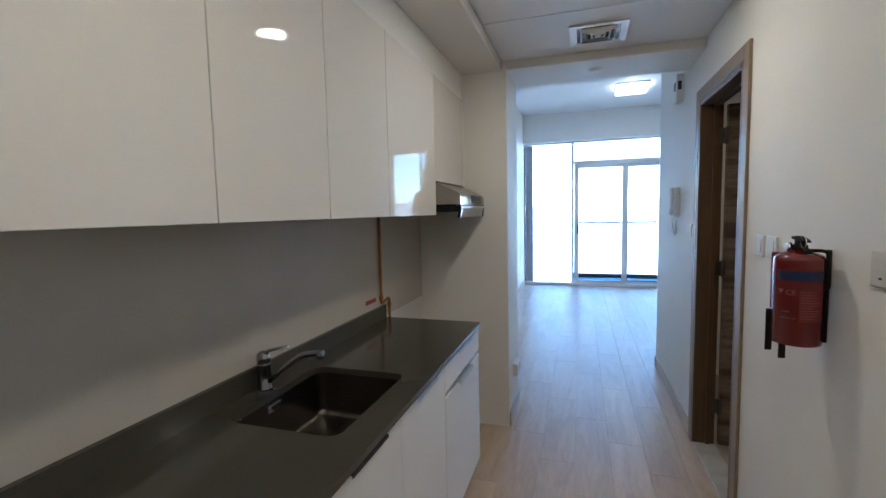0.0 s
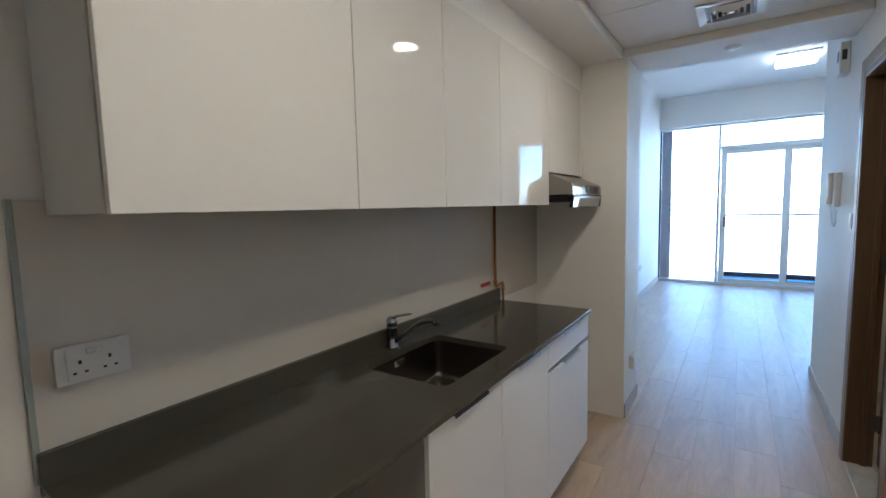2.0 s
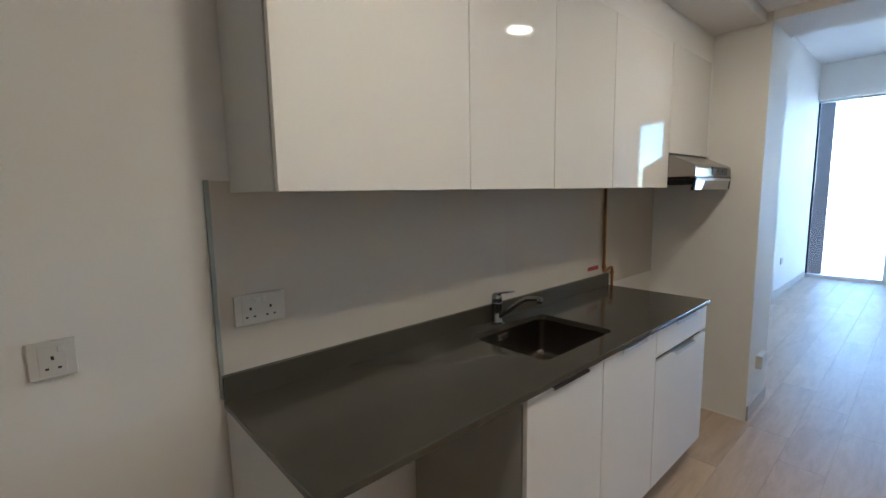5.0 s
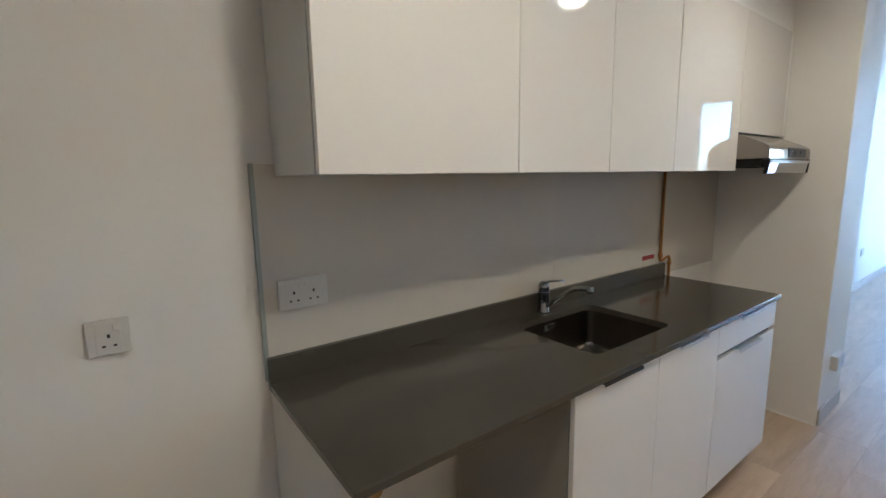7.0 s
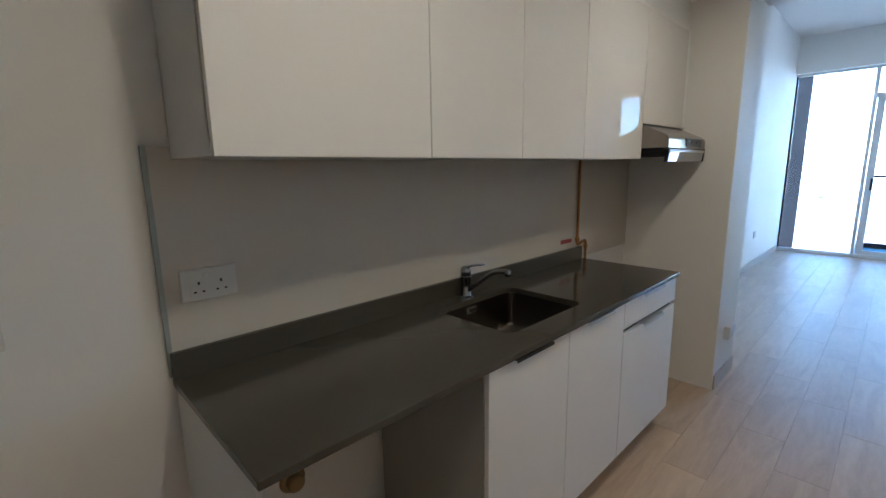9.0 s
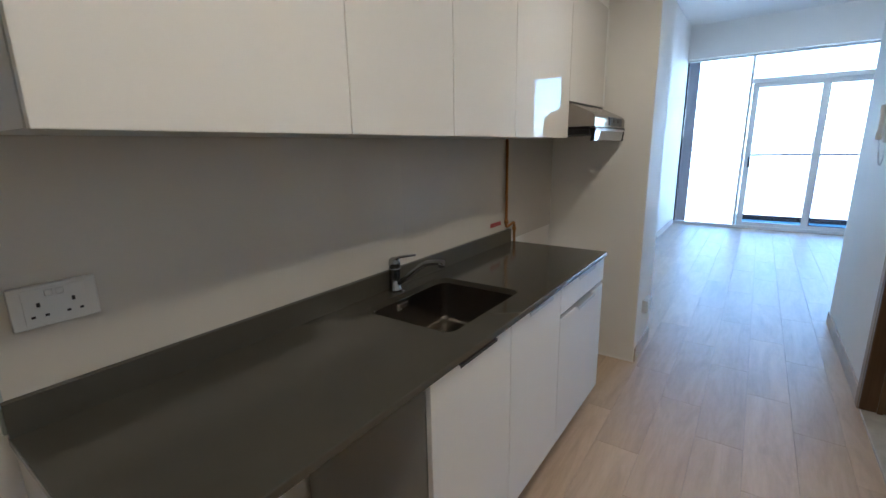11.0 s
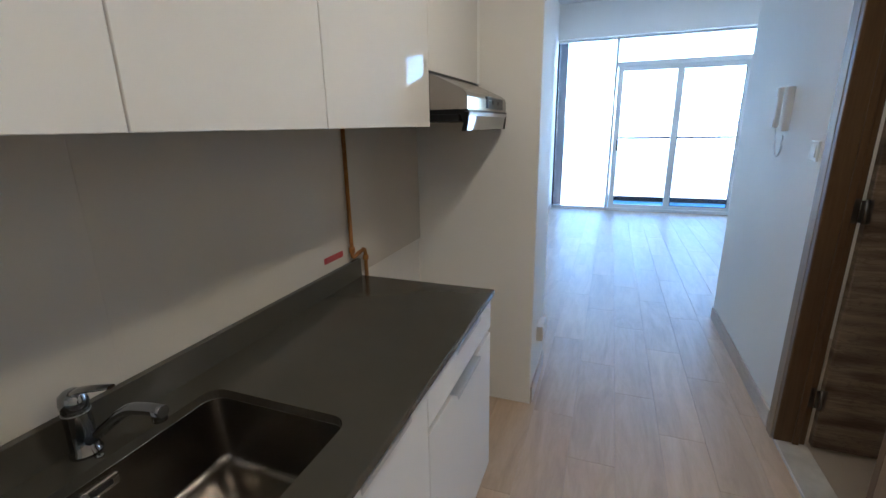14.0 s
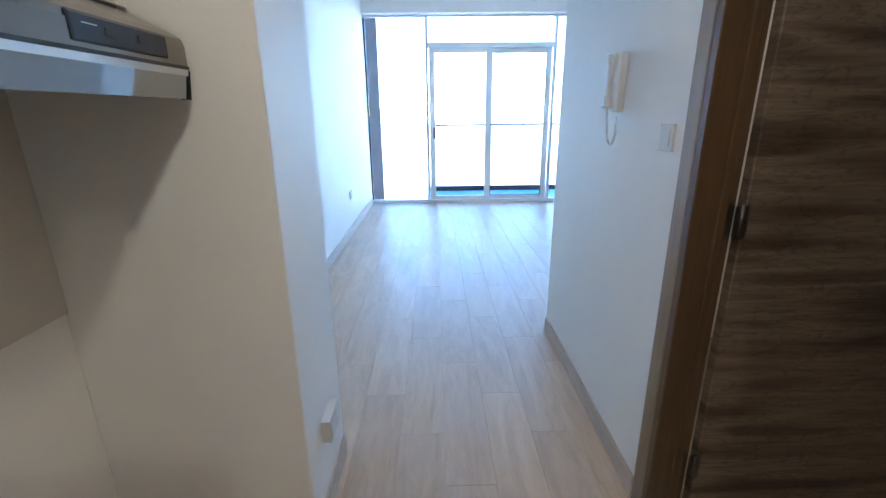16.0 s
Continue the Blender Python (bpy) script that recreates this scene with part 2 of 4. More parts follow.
def lathe(profile, at, axis="Z", n=32):
    """Turns (radius, height) pairs about an axis through at."""
    bm = bmesh.new()
    rings = []
    for r, h in profile:
        rings.append([bm.verts.new((r * math.cos(2 * math.pi * i / n), r * math.sin(2 * math.pi * i / n), h)) for i in range(n)])
    for a, b in zip(rings, rings[1:]):
        for i in range(n):
            bm.faces.new((a[i], a[(i + 1) % n], b[(i + 1) % n], b[i])).smooth = True
    bm.faces.new(rings[0][::-1])
    bm.faces.new(rings[-1])
    if axis == "X":
        bmesh.ops.rotate(bm, verts=bm.verts, matrix=Matrix.Rotation(radians(90), 3, "Y"))
    if axis == "-X":
        bmesh.ops.rotate(bm, verts=bm.verts, matrix=Matrix.Rotation(radians(-90), 3, "Y"))
    bmesh.ops.translate(bm, verts=bm.verts, vec=at)
    return bm


def tube(points, r, n=14, flat=1.0):
    """A bent round pipe along points; flat squashes it across its height."""
    bm = bmesh.new()
    pts = [Vector(p) for p in points]
    rings = []
    side = None
    for i, p in enumerate(pts):
        d = (pts[min(i + 1, len(pts) - 1)] - pts[max(i - 1, 0)]).normalized()
        if side is None:
            side = d.cross(Vector((0, 0, 1)) if abs(d.z) < 0.9 else Vector((0, 1, 0))).normalized()
        side = (side - d * side.dot(d)).normalized()
        up = side.cross(d)
        rad = r[i] if isinstance(r, (list, tuple)) else r
        rings.append([bm.verts.new(p + rad * (math.cos(2 * math.pi * k / n) * side + flat * math.sin(2 * math.pi * k / n) * up)) for k in range(n)])
    for a, b in zip(rings, rings[1:]):
        for k in range(n):
            bm.faces.new((a[k], a[(k + 1) % n], b[(k + 1) % n], b[k])).smooth = True
    bm.faces.new(rings[0][::-1])
    bm.faces.new(rings[-1])
    bmesh.ops.recalc_face_normals(bm, faces=bm.faces)
    return bm


def bend(points, r, steps=6):
    """Rounds the corners of a polyline."""
    pts = [Vector(p) for p in points]
    out = [pts[0]]
    for a, b, c in zip(pts, pts[1:], pts[2:]):
        u, v = (a - b).normalized(), (c - b).normalized()
        s, e = b + u * r, b + v * r
        for i in range(steps + 1):
            t = i / steps
            out.append((1 - t) ** 2 * s + 2 * t * (1 - t) * b + t ** 2 * e)
    out.append(pts[-1])
    return out


def prism(outline, axis, lo, hi, bevel=0.0):
    """An outline of (u, v) pairs drawn out along axis x, y or z from lo to hi."""
    bm = bmesh.new()
    put = {"x": lambda u, v, w: (w, u, v), "y": lambda u, v, w: (u, w, v), "z": lambda u, v, w: (u, v, w)}[axis]
    a = [bm.verts.new(put(u, v, lo)) for u, v in outline]
    b = [bm.verts.new(put(u, v, hi)) for u, v in outline]
    bm.faces.new(a)
    bm.faces.new(b[::-1])
    for i in range(len(a)):
        j = (i + 1) % len(a)
        bm.faces.new((a[i], b[i], b[j], a[j]))
    bmesh.ops.recalc_face_normals(bm, faces=bm.faces)
    if bevel:
        bmesh.ops.bevel(bm, geom=list(bm.edges), offset=bevel, segments=2, profile=0.5, affect="EDGES")
    return bm


def rounded(x0, x1, y0, y1, r, n=6):
    """The outline of a rectangle with round corners, counter-clockwise."""
    out = []
    for cx, cy, s in ((x1 - r, y1 - r, 0), (x0 + r, y1 - r, 90), (x0 + r, y0 + r, 180), (x1 - r, y0 + r, 270)):
        for i in range(n + 1):
            a = radians(s + 90 * i / n)
            out.append((cx + r * math.cos(a), cy + r * math.sin(a)))
    return out


def setting(name, bm, material, label, category="wall"):
    return tagged(part(name, bm, material), label, category, "", "structure")


# ---------- the plan (metres) ----------
XR, YB = 1.80, -4.3              # face of the passage's other wall; the end behind the walker
Y1, Y2, XP = 0.644, 1.10, 0.638  # the pier: its two faces and its flank
YR = 2.214                       # where the passage wall ends
YW, XE = 6.80, 3.62              # window plane; far side of the living room
ZC, ZB, ZS, ZL = 2.475, 2.425, 2.42, 3.36  # panel ceiling, beam, soffit, living-room ceiling
LINTEL = 2.825
TW = 0.112                       # thickness of the passage wall
D0, D1, DZ = -0.035, 0.738, 2.14  # door opening

setting("wall_west", box((-0.2, YB, 0), (0, YW - 0.15, ZL)), M_WALL, "long white painted wall behind the kitchen counter")
setting("wall_south", box((-0.2, YB - 0.15, 0), (XE + 0.15, YB, ZL)), M_WALL, "plain white painted end wall of the entrance")
w = box((XR, YB, 0), (XR + TW, D0, ZL))
box((XR, D1, 0), (XR + TW, YR, ZL), bm=w)
box((XR, D0, DZ), (XR + TW, D1, ZL), bm=w)
setting("wall_passage", w, M_WALL, "white painted passage wall pierced by the bathroom doorway")
setting("wall_living_back", box((XR + TW, YR - 0.15, 0), (XE, YR, ZL)), M_WALL, "white painted back wall of the living room")
setting("wall_east", box((XE, YB, 0), (XE + 0.15, YW - 0.15, ZL)), M_WALL, "white painted far wall of the living room")
setting("wall_pier", box((0.0, Y1, 0), (XP, Y2, ZL), 0.006, 2), M_WALL, "white painted pier between kitchen niche and living room", "pier")
setting("beam", box((XP - 0.003, Y1 + 0.003, ZB), (XR, Y2 - 0.003, ZL), 0.004, 1), M_WALL, "white painted beam across the passage opening", "beam")
w = box((-0.2, YW - 0.15, LINTEL), (XE + 0.15, YW + 0.12, ZL + 0.3))
box((-0.2, YW - 0.15, -0.1), (-0.003, YW + 0.12, LINTEL), bm=w)
box((XE - 0.03, YW - 0.15, -0.1), (XE + 0.15, YW + 0.12, LINTEL), bm=w)
setting("wall_window", w, M_WALL, "white painted window wall with a deep bulkhead above the glazing")
setting("soffit", box((0.0, YB, ZS), (0.605, Y1, ZL - 0.01), 0.006, 2), M_WALL, "lowered white soffit boxed out above the wall cabinets", "soffit")
setting("bulkhead", box((0.0, -2.16, 2.252), (0.335, Y1, ZS)), M_WALL, "white filler between wall cabinets and soffit", "bulkhead")

# the ceiling of removable panels, with shallow joints and a bright joint strip, in one mesh
c = box((0.605, YB, ZC + 0.008), (XR, Y1, ZC + 0.05))
for a, b in ((YB, -3.0), (-2.994, -1.5), (-1.494, 0.018), (0.040, Y1 - 0.012)):
    box((0.612, a, ZC), (XR - 0.004, b, ZC + 0.009), 0.002, 1, bm=c)
box((0.612, 0.021, ZC + 0.001), (XR - 0.004, 0.037, ZC + 0.009), bm=c)
setting("trim", box((0.612, 0.019, ZC - 0.003), (XR - 0.004, 0.038, ZC + 0.0008), 0.001, 1), M_WHITE_ALU, "white metal joint strip between ceiling panels", "trim")
setting("ceiling_kitchen", c, M_PANEL, "pale grey panel ceiling over the kitchen passage", "ceiling")
c = box((-0.2, Y2, ZL), (XE + 0.15, YW, ZL + 0.2))
setting("ceiling_living", c, M_CEIL, "smooth white painted living room ceiling", "ceiling")
setting("ceiling_bathroom", box((XR + TW, YB, 2.5), (XE, YR - 0.15, 2.6)), M_CEIL, "white painted bathroom ceiling", "ceiling")
# unseen slab, added to stop sky light leaking in above the ceilings
setting("roof_slab", box((-0.4, YB - 0.3, ZL + 0.2), (XE + 0.4, YW + 0.12, ZL + 0.45)), M_CEIL, "unseen slab added over the flat to keep the sky out", "slab")

floor = setting("floor", box((-0.2, YB, -0.15), (XE, YW + 0.02, -0.004)), M_GROUT, "wood-look plank floor of pale oak porcelain tiles", "floor")
setting("floor_bathroom", box((XR + TW, YB, -0.003), (XE, YR - 0.15, 0.004)), M_BATHTILE, "beige tiled bathroom floor", "floor")
setting("threshold", box((XR - 0.005, D0 - 0.01, -0.003), (XR + TW + 0.012, D1 + 0.01, 0.016), 0.003, 1), M_MARBLE, "veined cream marble threshold in the doorway", "threshold")


def baseboard(lo, hi):
    return setting("baseboard", box(lo, hi, 0.002, 1), M_SKIRT, "grey-brown wood-look tile skirting along the wall", "skirting")


baseboard((XP, Y1 + 0.006, 0), (XP + 0.011, Y2 - 0.006, 0.10))
baseboard((XR - 0.011, 0.822, 0), (XR, YR, 0.10))
baseboard((XR - 0.011, YB, 0), (XR, -0.108, 0.10))
baseboard((0.0, Y2, 0), (0.011, YW - 0.15, 0.10))
baseboard((0.0, YB, 0), (0.011, -2.225, 0.10))
baseboard((XR, YR, 0), (XE, YR + 0.011, 0.10))
baseboard((XE - 0.011, YR + 0.011, 0), (XE, YW - 0.15, 0.10))
setting("caulk_line", box((0.0, Y1 - 0.006, 0), (XP, Y1, 0.007)), M_WALL, "thin white sealant line at the foot of the pier", "sealant")


# ---------- window, balcony and the distance ----------
def window_bar(name, lo, hi, parent):
    return part(name, box(lo, hi, 0.004, 1), M_WHITE_ALU, parent)


def pane(lo, hi, parent, material=None):
    ob = part("pane", box(lo, hi), material or M_GLASS, parent, "clear glass")
    ob.visible_shadow = False
    return ob


win = thing("window_1", (2.0, YW, 0), "floor-to-ceiling white framed window with sliding balcony door", "window", kind="structure")
WX = (0.0, 0.945, 2.905, XE - 0.03)
F0, F1 = YW - 0.02, YW + 0.05
window_bar("window_sill", (0.0, F0 - 0.02, 0.0), (WX[3], F1, 0.05), win)
window_bar("window_head", (0.0, F0, LINTEL - 0.03), (WX[3], F1, LINTEL), win)
part("window_frame", box((0.0, F0, 0.05), (0.018, F1, LINTEL - 0.03), 0.003, 1), M_FIN, win, "dark brown side frame")
window_bar("window_frame", (WX[1] - 0.025, F0, 0.05), (WX[1] + 0.02, F1, LINTEL - 0.03), win)
window_bar("window_frame", (WX[2] - 0.02, F0, 0.05), (WX[2] + 0.03, F1, LINTEL - 0.03), win)
window_bar("window_frame", (WX[3] - 0.03, F0, 0.05), (WX[3], F1, LINTEL - 0.03), win)
window_bar("transom", (WX[1] + 0.02, F0 - 0.01, 2.37), (WX[2] - 0.02, F1, 2.445), win)
pane((0.022, YW + 0.01, 0.05), (WX[1] - 0.025, YW + 0.018, LINTEL - 0.03), win)
pane((WX[1] + 0.02, YW + 0.01, 2.445), (WX[2] - 0.02, YW + 0.018, LINTEL - 0.03), win)
pane((WX[2] + 0.03, YW + 0.01, 0.05), (WX[3] - 0.03, YW + 0.018, LINTEL - 0.03), win)


def sash(x0, x1, y, handle):
    s = thing("door_1" if handle else "door_2", ((x0 + x1) / 2, y, 0.05), "white framed sliding glass balcony door", "door", "sliding balcony doors", "structure")
    t = 0.086
    for lo, hi in (((x0, y, 0.05), (x0 + t, y + 0.03, 2.37)), ((x1 - t, y, 0.05), (x1, y + 0.03, 2.37)),
                   ((x0 + t, y, 0.05), (x1 - t, y + 0.03, 0.11)), ((x0 + t, y, 2.30), (x1 - t, y + 0.03, 2.37))):
        part("rail", box(lo, hi, 0.003, 1), M_WHITE_ALU, s)
    pane((x0 + t, y + 0.012, 0.11), (x1 - t, y + 0.018, 2.30), s)
    if handle:
        part("handle", box((x0 + 0.055, y - 0.022, 1.03), (x0 + 0.085, y - 0.001, 1.21), 0.006, 2), M_BLACK, s, "black pull handle")
    else:
        for lo, hi in (((x1 - t - 0.004, 0.11), (x1 - t + 0.008, 2.30)), ((x0 + t - 0.006, 0.11), (x0 + t + 0.004, 2.30)),
                       ((x0 + t + 0.004, 2.294), (x1 - t - 0.004, 2.306)), ((x0 + t + 0.004, 0.106), (x1 - t - 0.004, 0.114))):
            part("gasket", box((lo[0], y - 0.003, lo[1]), (hi[0], y - 0.0002, hi[1])), M_BLACK, s, "dark glazing gasket")


sash(0.975, 1.94, YW - 0.012, True)
sash(1.87, 2.875, YW + 0.02, False)

YF = 8.05
setting("balcony_floor", box((0.90, YW + 0.05, -0.25), (XE + 0.5, YF + 0.08, -0.02)), M_BALCONY, "blue-grey tiled balcony floor", "balcony")
fin = setting("facade_fin", box((-0.35, YW + 0.125, -3), (0.004, YF + 0.42, 4.5)), M_FIN, "dark brown metal facade fin beside the glazing", "facade")
rail = thing("balcony_railing", (2.6, YF, -0.02), "glass balcony railing with dark metal handrail", "railing")
part("handrail", box((0.92, YF - 0.02, 1.190), (XE + 0.5, YF + 0.02, 1.222), 0.004, 1), M_RAIL, rail, "dark metal handrail")
part("channel", box((0.92, YF - 0.025, -0.02), (XE + 0.5, YF + 0.03, 0.07), 0.003, 1), M_RAIL, rail, "dark base channel")
for i in range(4):
    a = 0.92 + i * 0.97
    pane((a, YF - 0.005, 0.07), (a + 0.96, YF + 0.005, 1.195), rail, M_BALGLASS)

setting("ground", box((-4000, -4000, -62), (4000, 4000, -60)), M_GROUND, "pale sandy city ground far below", "ground")


def tower(x, y, wx, wy, h, floors):
    t = thing("far_tower", (x, y, -60), "pale hazy tower block in the distance", "building", "distant skyline")
    part("wall", box((x - wx / 2, y - wy / 2, -60), (x + wx / 2, y + wy / 2, -60 + h)), M_TOWER, t)
    part("roof", box((x - wx / 3, y - wy / 3, -60 + h), (x + wx / 3, y + wy / 3, -55 + h)), M_TOWER, t)
    for k in range(floors):
        z = -60 + h * (k + 0.35) / floors
        part("window", box((x - wx * 0.44, y - wy / 2 - 0.4, z), (x + wx * 0.44, y - wy / 2 + 0.2, z + 0.4 * h / floors)), M_TOWERGLASS, t)


for x, y, wx, h, fl in ((150, 900, 36, 78, 8), (215, 1000, 44, 96, 9), (320, 950, 40, 70, 7), (60, 1100, 60, 64, 6), (430, 1050, 46, 88, 8), (-120, 1000, 52, 72, 7)):
    tower(x, y, wx, 30, h, fl)

# ---------- bathroom door ----------
fr = thing("door_frame", (XR, 0.36, 0), "brown wood veneer door frame with flat architrave", "door frame")
A0, A1, AZ = D0 - 0.068, D1 + 0.068, DZ + 0.068
AX = XR - 0.014


def architrave(y0, y1, z0, z1):
    part("architrave", box((AX, y0, z0), (XR, y1, z1), 0.004, 2), M_ARCHWOOD, fr, "lighter brown architrave")


architrave(A0, D0, 0, AZ)
architrave(D1, A1, 0, AZ)
architrave(D0, D1, DZ, AZ)
J = 0.032
for lo, hi in (((AX + 0.002, D0, 0.016), (XR + TW, D0 + J, DZ)), ((AX + 0.002, D1 - J, 0.016), (XR + TW, D1, DZ)), ((AX + 0.002, D0 + J, DZ - J), (XR + TW, D1 - J, DZ))):
    part("jamb", box(lo, hi, 0.003, 1), M_FRAMEWOOD, fr)
for lo, hi in (((XR + 0.06, D0 + J, 0.016), (XR + 0.085, D0 + J + 0.012, DZ - J)), ((XR + 0.06, D1 - J - 0.012, 0.016), (XR + 0.085, D1 - J, DZ - J)),
               ((XR + 0.06, D0 + J, DZ - J - 0.012), (XR + 0.085, D1 - J, DZ - J))):
    part("stop", box(lo, hi, 0.002, 1), M_FRAMEWOOD, fr)

leaf = thing("door_3", (1.95, 0.70, 0.016), "open dark walnut bathroom door with horizontal grain", "door", kind="structure")
LX, LY = XR + TW + 0.0205, D1 - J - 0.010
part("leaf", box((LX, LY - 0.004, 0.022), (LX + 0.72, LY + 0.036, DZ - J - 0.006), 0.003, 1), M_LEAF, leaf)
for z in (0.27, 1.13, 1.92):
    h = part("hinge", rod((LX - 0.008, LY - 0.006, z - 0.05), (LX - 0.008, LY - 0.006, z + 0.05), 0.007, n=12), M_HINGE, leaf, "dark steel butt hinge")
    part("hinge_plate", box((LX + 0.001, LY - 0.0065, z - 0.05), (LX + 0.012, LY - 0.0041, z + 0.05)), M_HINGE, h)
    part("hinge_plate", box((LX - 0.043, D1 - J - 0.0022, z - 0.05), (LX - 0.0255, D1 - J - 0.0002, z + 0.05)), M_HINGE, h)
    part("knuckle_web", box((LX - 0.026, LY - 0.002, z - 0.045), (LX - 0.014, LY - 0.001, z + 0.045)), M_HINGE, h)

# ---------- kitchen ----------
splash_pieces = ((-2.217, -0.972), (-0.9716, Y1))
for a, b in splash_pieces:
    s = thing("splashback_panel", ((0.005), (a + b) / 2, 0.905), "warm grey splashback panel fixed to the wall", "splashback", "splashback panels")
    part("sheet", box((0.0005, a, 0.905), (0.011, b, 1.523)), M_SPLASH, s)
    if a < -2:
        part("edge_trim", box((0.0005, a - 0.0125, 0.905), (0.0150, a - 0.0005, 1.525), 0.001, 1), M_SPLASH_EDGE, s, "grey-green edge trim")

# the worktop, cut out for the sink, with its upstand
CX, CY0, CY1, CT = 0.588, -2.225, 0.0, 0.90
SX0, SX1, SY0, SY1, SR = 0.108, 0.482, -1.325, -0.838, 0.038
top = thing("worktop", (0.3, -1.1, 0.87), "dark grey-brown quartz worktop with upstand", "worktop")


def slab_with_hole(x0, x1, y0, y1, z0, z1, hole):
    bm = bmesh.new()
    n = len(hole)
    corner = [(x1, y1), (x0, y1), (x0, y0), (x1, y0)]
    q = n // 4
    layers = []
    for z in (z1, z0):
        o = [bm.verts.new((*p, z)) for p in corner]
        i = [bm.verts.new((*p, z)) for p in hole]
        for k in range(4):
            arc = i[k * q:(k + 1) * q]
            for a, b in zip(arc, arc[1:]):
                bm.faces.new((o[k], a, b) if z == z0 else (o[k], b, a))
            nxt = i[((k + 1) * q) % n]
            f = (o[k], arc[-1], nxt, o[(k + 1) % 4])
            bm.faces.new(f if z == z0 else f[::-1])
        layers.append((o, i))
    for k in range(4):
        a, b = layers[0][0], layers[1][0]
        bm.faces.new((a[k], a[(k + 1) % 4], b[(k + 1) % 4], b[k]))
    for k in range(n):
        a, b = layers[0][1], layers[1][1]
        bm.faces.new((a[k], b[k], b[(k + 1) % n], a[(k + 1) % n]))
    bmesh.ops.recalc_face_normals(bm, faces=bm.faces)
    edges = [e for e in bm.edges if all(abs(v.co.x - x1) < 1e-5 for v in e.verts) or all(abs(v.co.y - y0) < 1e-5 for v in e.verts) or all(abs(v.co.y - y1) < 1e-5 for v in e.verts)]
    bmesh.ops.bevel(bm, geom=edges, offset=0.003, segments=2, profile=0.5, affect="EDGES")
    return bm


part("slab", slab_with_hole(0.0115, CX, CY0, CY1, CT - 0.022, CT, rounded(SX0, SX1, SY0, SY1, SR)), M_COUNTER, top)
part("upstand", box((0.0118, CY0 + 0.001, CT - 0.001), (0.030, -0.012, 0.976), 0.0012, 1), M_COUNTER, top)

# the undermount sink
sink = thing("kitchen_sink", (0.295, -1.08, 0.70), "brushed steel undermount sink sunk in the worktop", "sink")
bm = bmesh.new()
rings = []
for inset, z, r in ((-0.012, 0.8775, SR), (0.0, 0.8775, SR), (0.0001, 0.8765, SR), (0.0002, 0.872, SR), (0.001, 0.80, 0.034), (0.003, 0.730, 0.034), (0.007, 0.717, 0.034), (0.014, 0.7095, 0.036), (0.024, 0.7060, 0.042), (0.030, 0.7052, 0.040)):
    rings.append([bm.verts.new((x, y, z)) for x, y in rounded(SX0 + inset, SX1 - inset, SY0 + inset, SY1 - inset, r)])
for a, b in zip(rings, rings[1:]):
    for k in range(len(a)):
        bm.faces.new((a[k], a[(k + 1) % len(a)], b[(k + 1) % len(a)], b[k])).smooth = True
heart = bm.verts.new((0.232, -1.13, 0.6935))
for k in range(len(rings[-1])):
    bm.faces.new((rings[-1][k], rings[-1][(k + 1) % len(rings[-1])], heart))
bmesh.ops.recalc_face_normals(bm, faces=bm.faces)
bmesh.ops.reverse_faces(bm, faces=bm.faces)
bowl = part("bowl", bm, M_SINK, sink)
DX, DY = 0.232, -1.13
part("drain_rim", lathe([(0.030, 0.6965), (0.036, 0.6998), (0.052, 0.7000), (0.055, 0.6955)], (DX, DY, 0), n=36), M_HOOD, sink)
strainer = part("strainer", lathe([(0.040, 0.697), (0.040, 0.7005), (0.020, 0.7010), (0.016, 0.7045), (0.004, 0.7052)], (DX, DY, 0), n=32), M_HOOD, sink, "slotted strainer basket")
for i in range(18):
    a = 2 * math.pi * i / 18
    u = Vector((math.cos(a), math.sin(a), 0))
    part("slot", rod(Vector((DX, DY, 0.7006)) + u * 0.024, Vector((DX, DY, 0.7006)) + u * 0.037, 0.0016, n=6), M_BLACK, strainer)
ov = part("overflow", box((0.1085, -1.142, 0.838), (0.1130, -1.076, 0.864), 0.003, 2), M_STEEL, sink, "steel overflow plate")
part("slot", box((0.1131, -1.130, 0.845), (0.1135, -1.088, 0.857)), M_BLACK, ov)

# the tap
tap = thing("mixer_tap", (0.060, -1.08, 0.90), "chrome single-lever kitchen mixer tap on the worktop", "tap")
TX, TY = 0.0555, -1.088
part("body", lathe([(0.027, 0.9005), (0.027, 0.906), (0.0235, 0.910), (0.0225, 0.985), (0.0240, 0.988), (0.0240, 0.991), (0.0215, 0.993)], (TX, TY, 0)), M_TAP, tap)
cap = part("cartridge_cap", lathe([(0.0225, 0.9935), (0.0235, 1.012), (0.021, 1.026), (0.012, 1.034), (0.003, 1.036)], (TX, TY, 0)), M_TAP, tap)
part("lever", tube(bend([(TX, TY, 1.028), (TX + 0.03, TY + 0.004, 1.040), (TX + 0.095, TY + 0.014, 1.053)], 0.015), [0.013] * 4 + [0.0115] * 4 + [0.008], flat=0.45), M_TAP, cap)
sp = [(TX + 0.010, TY, 0.926), (TX + 0.070, TY, 0.968), (TX + 0.128, TY, 1.014), (TX + 0.162, TY, 1.034), (TX + 0.215, TY, 1.044), (TX + 0.240, TY, 1.045)]
part("spout", tube(bend(sp, 0.015, 4), 0.0105, n=16), M_TAP, tap)
part("aerator", rod((TX + 0.228, TY, 1.026), (TX + 0.228, TY, 1.048), 0.0115, n=20), M_TAP, tap)
part("rosette", lathe([(0.008, 0.9005), (0.008, 0.9035), (0.004, 0.906)], (0.092, -1.088, 0), n=16), M_TAP, tap)


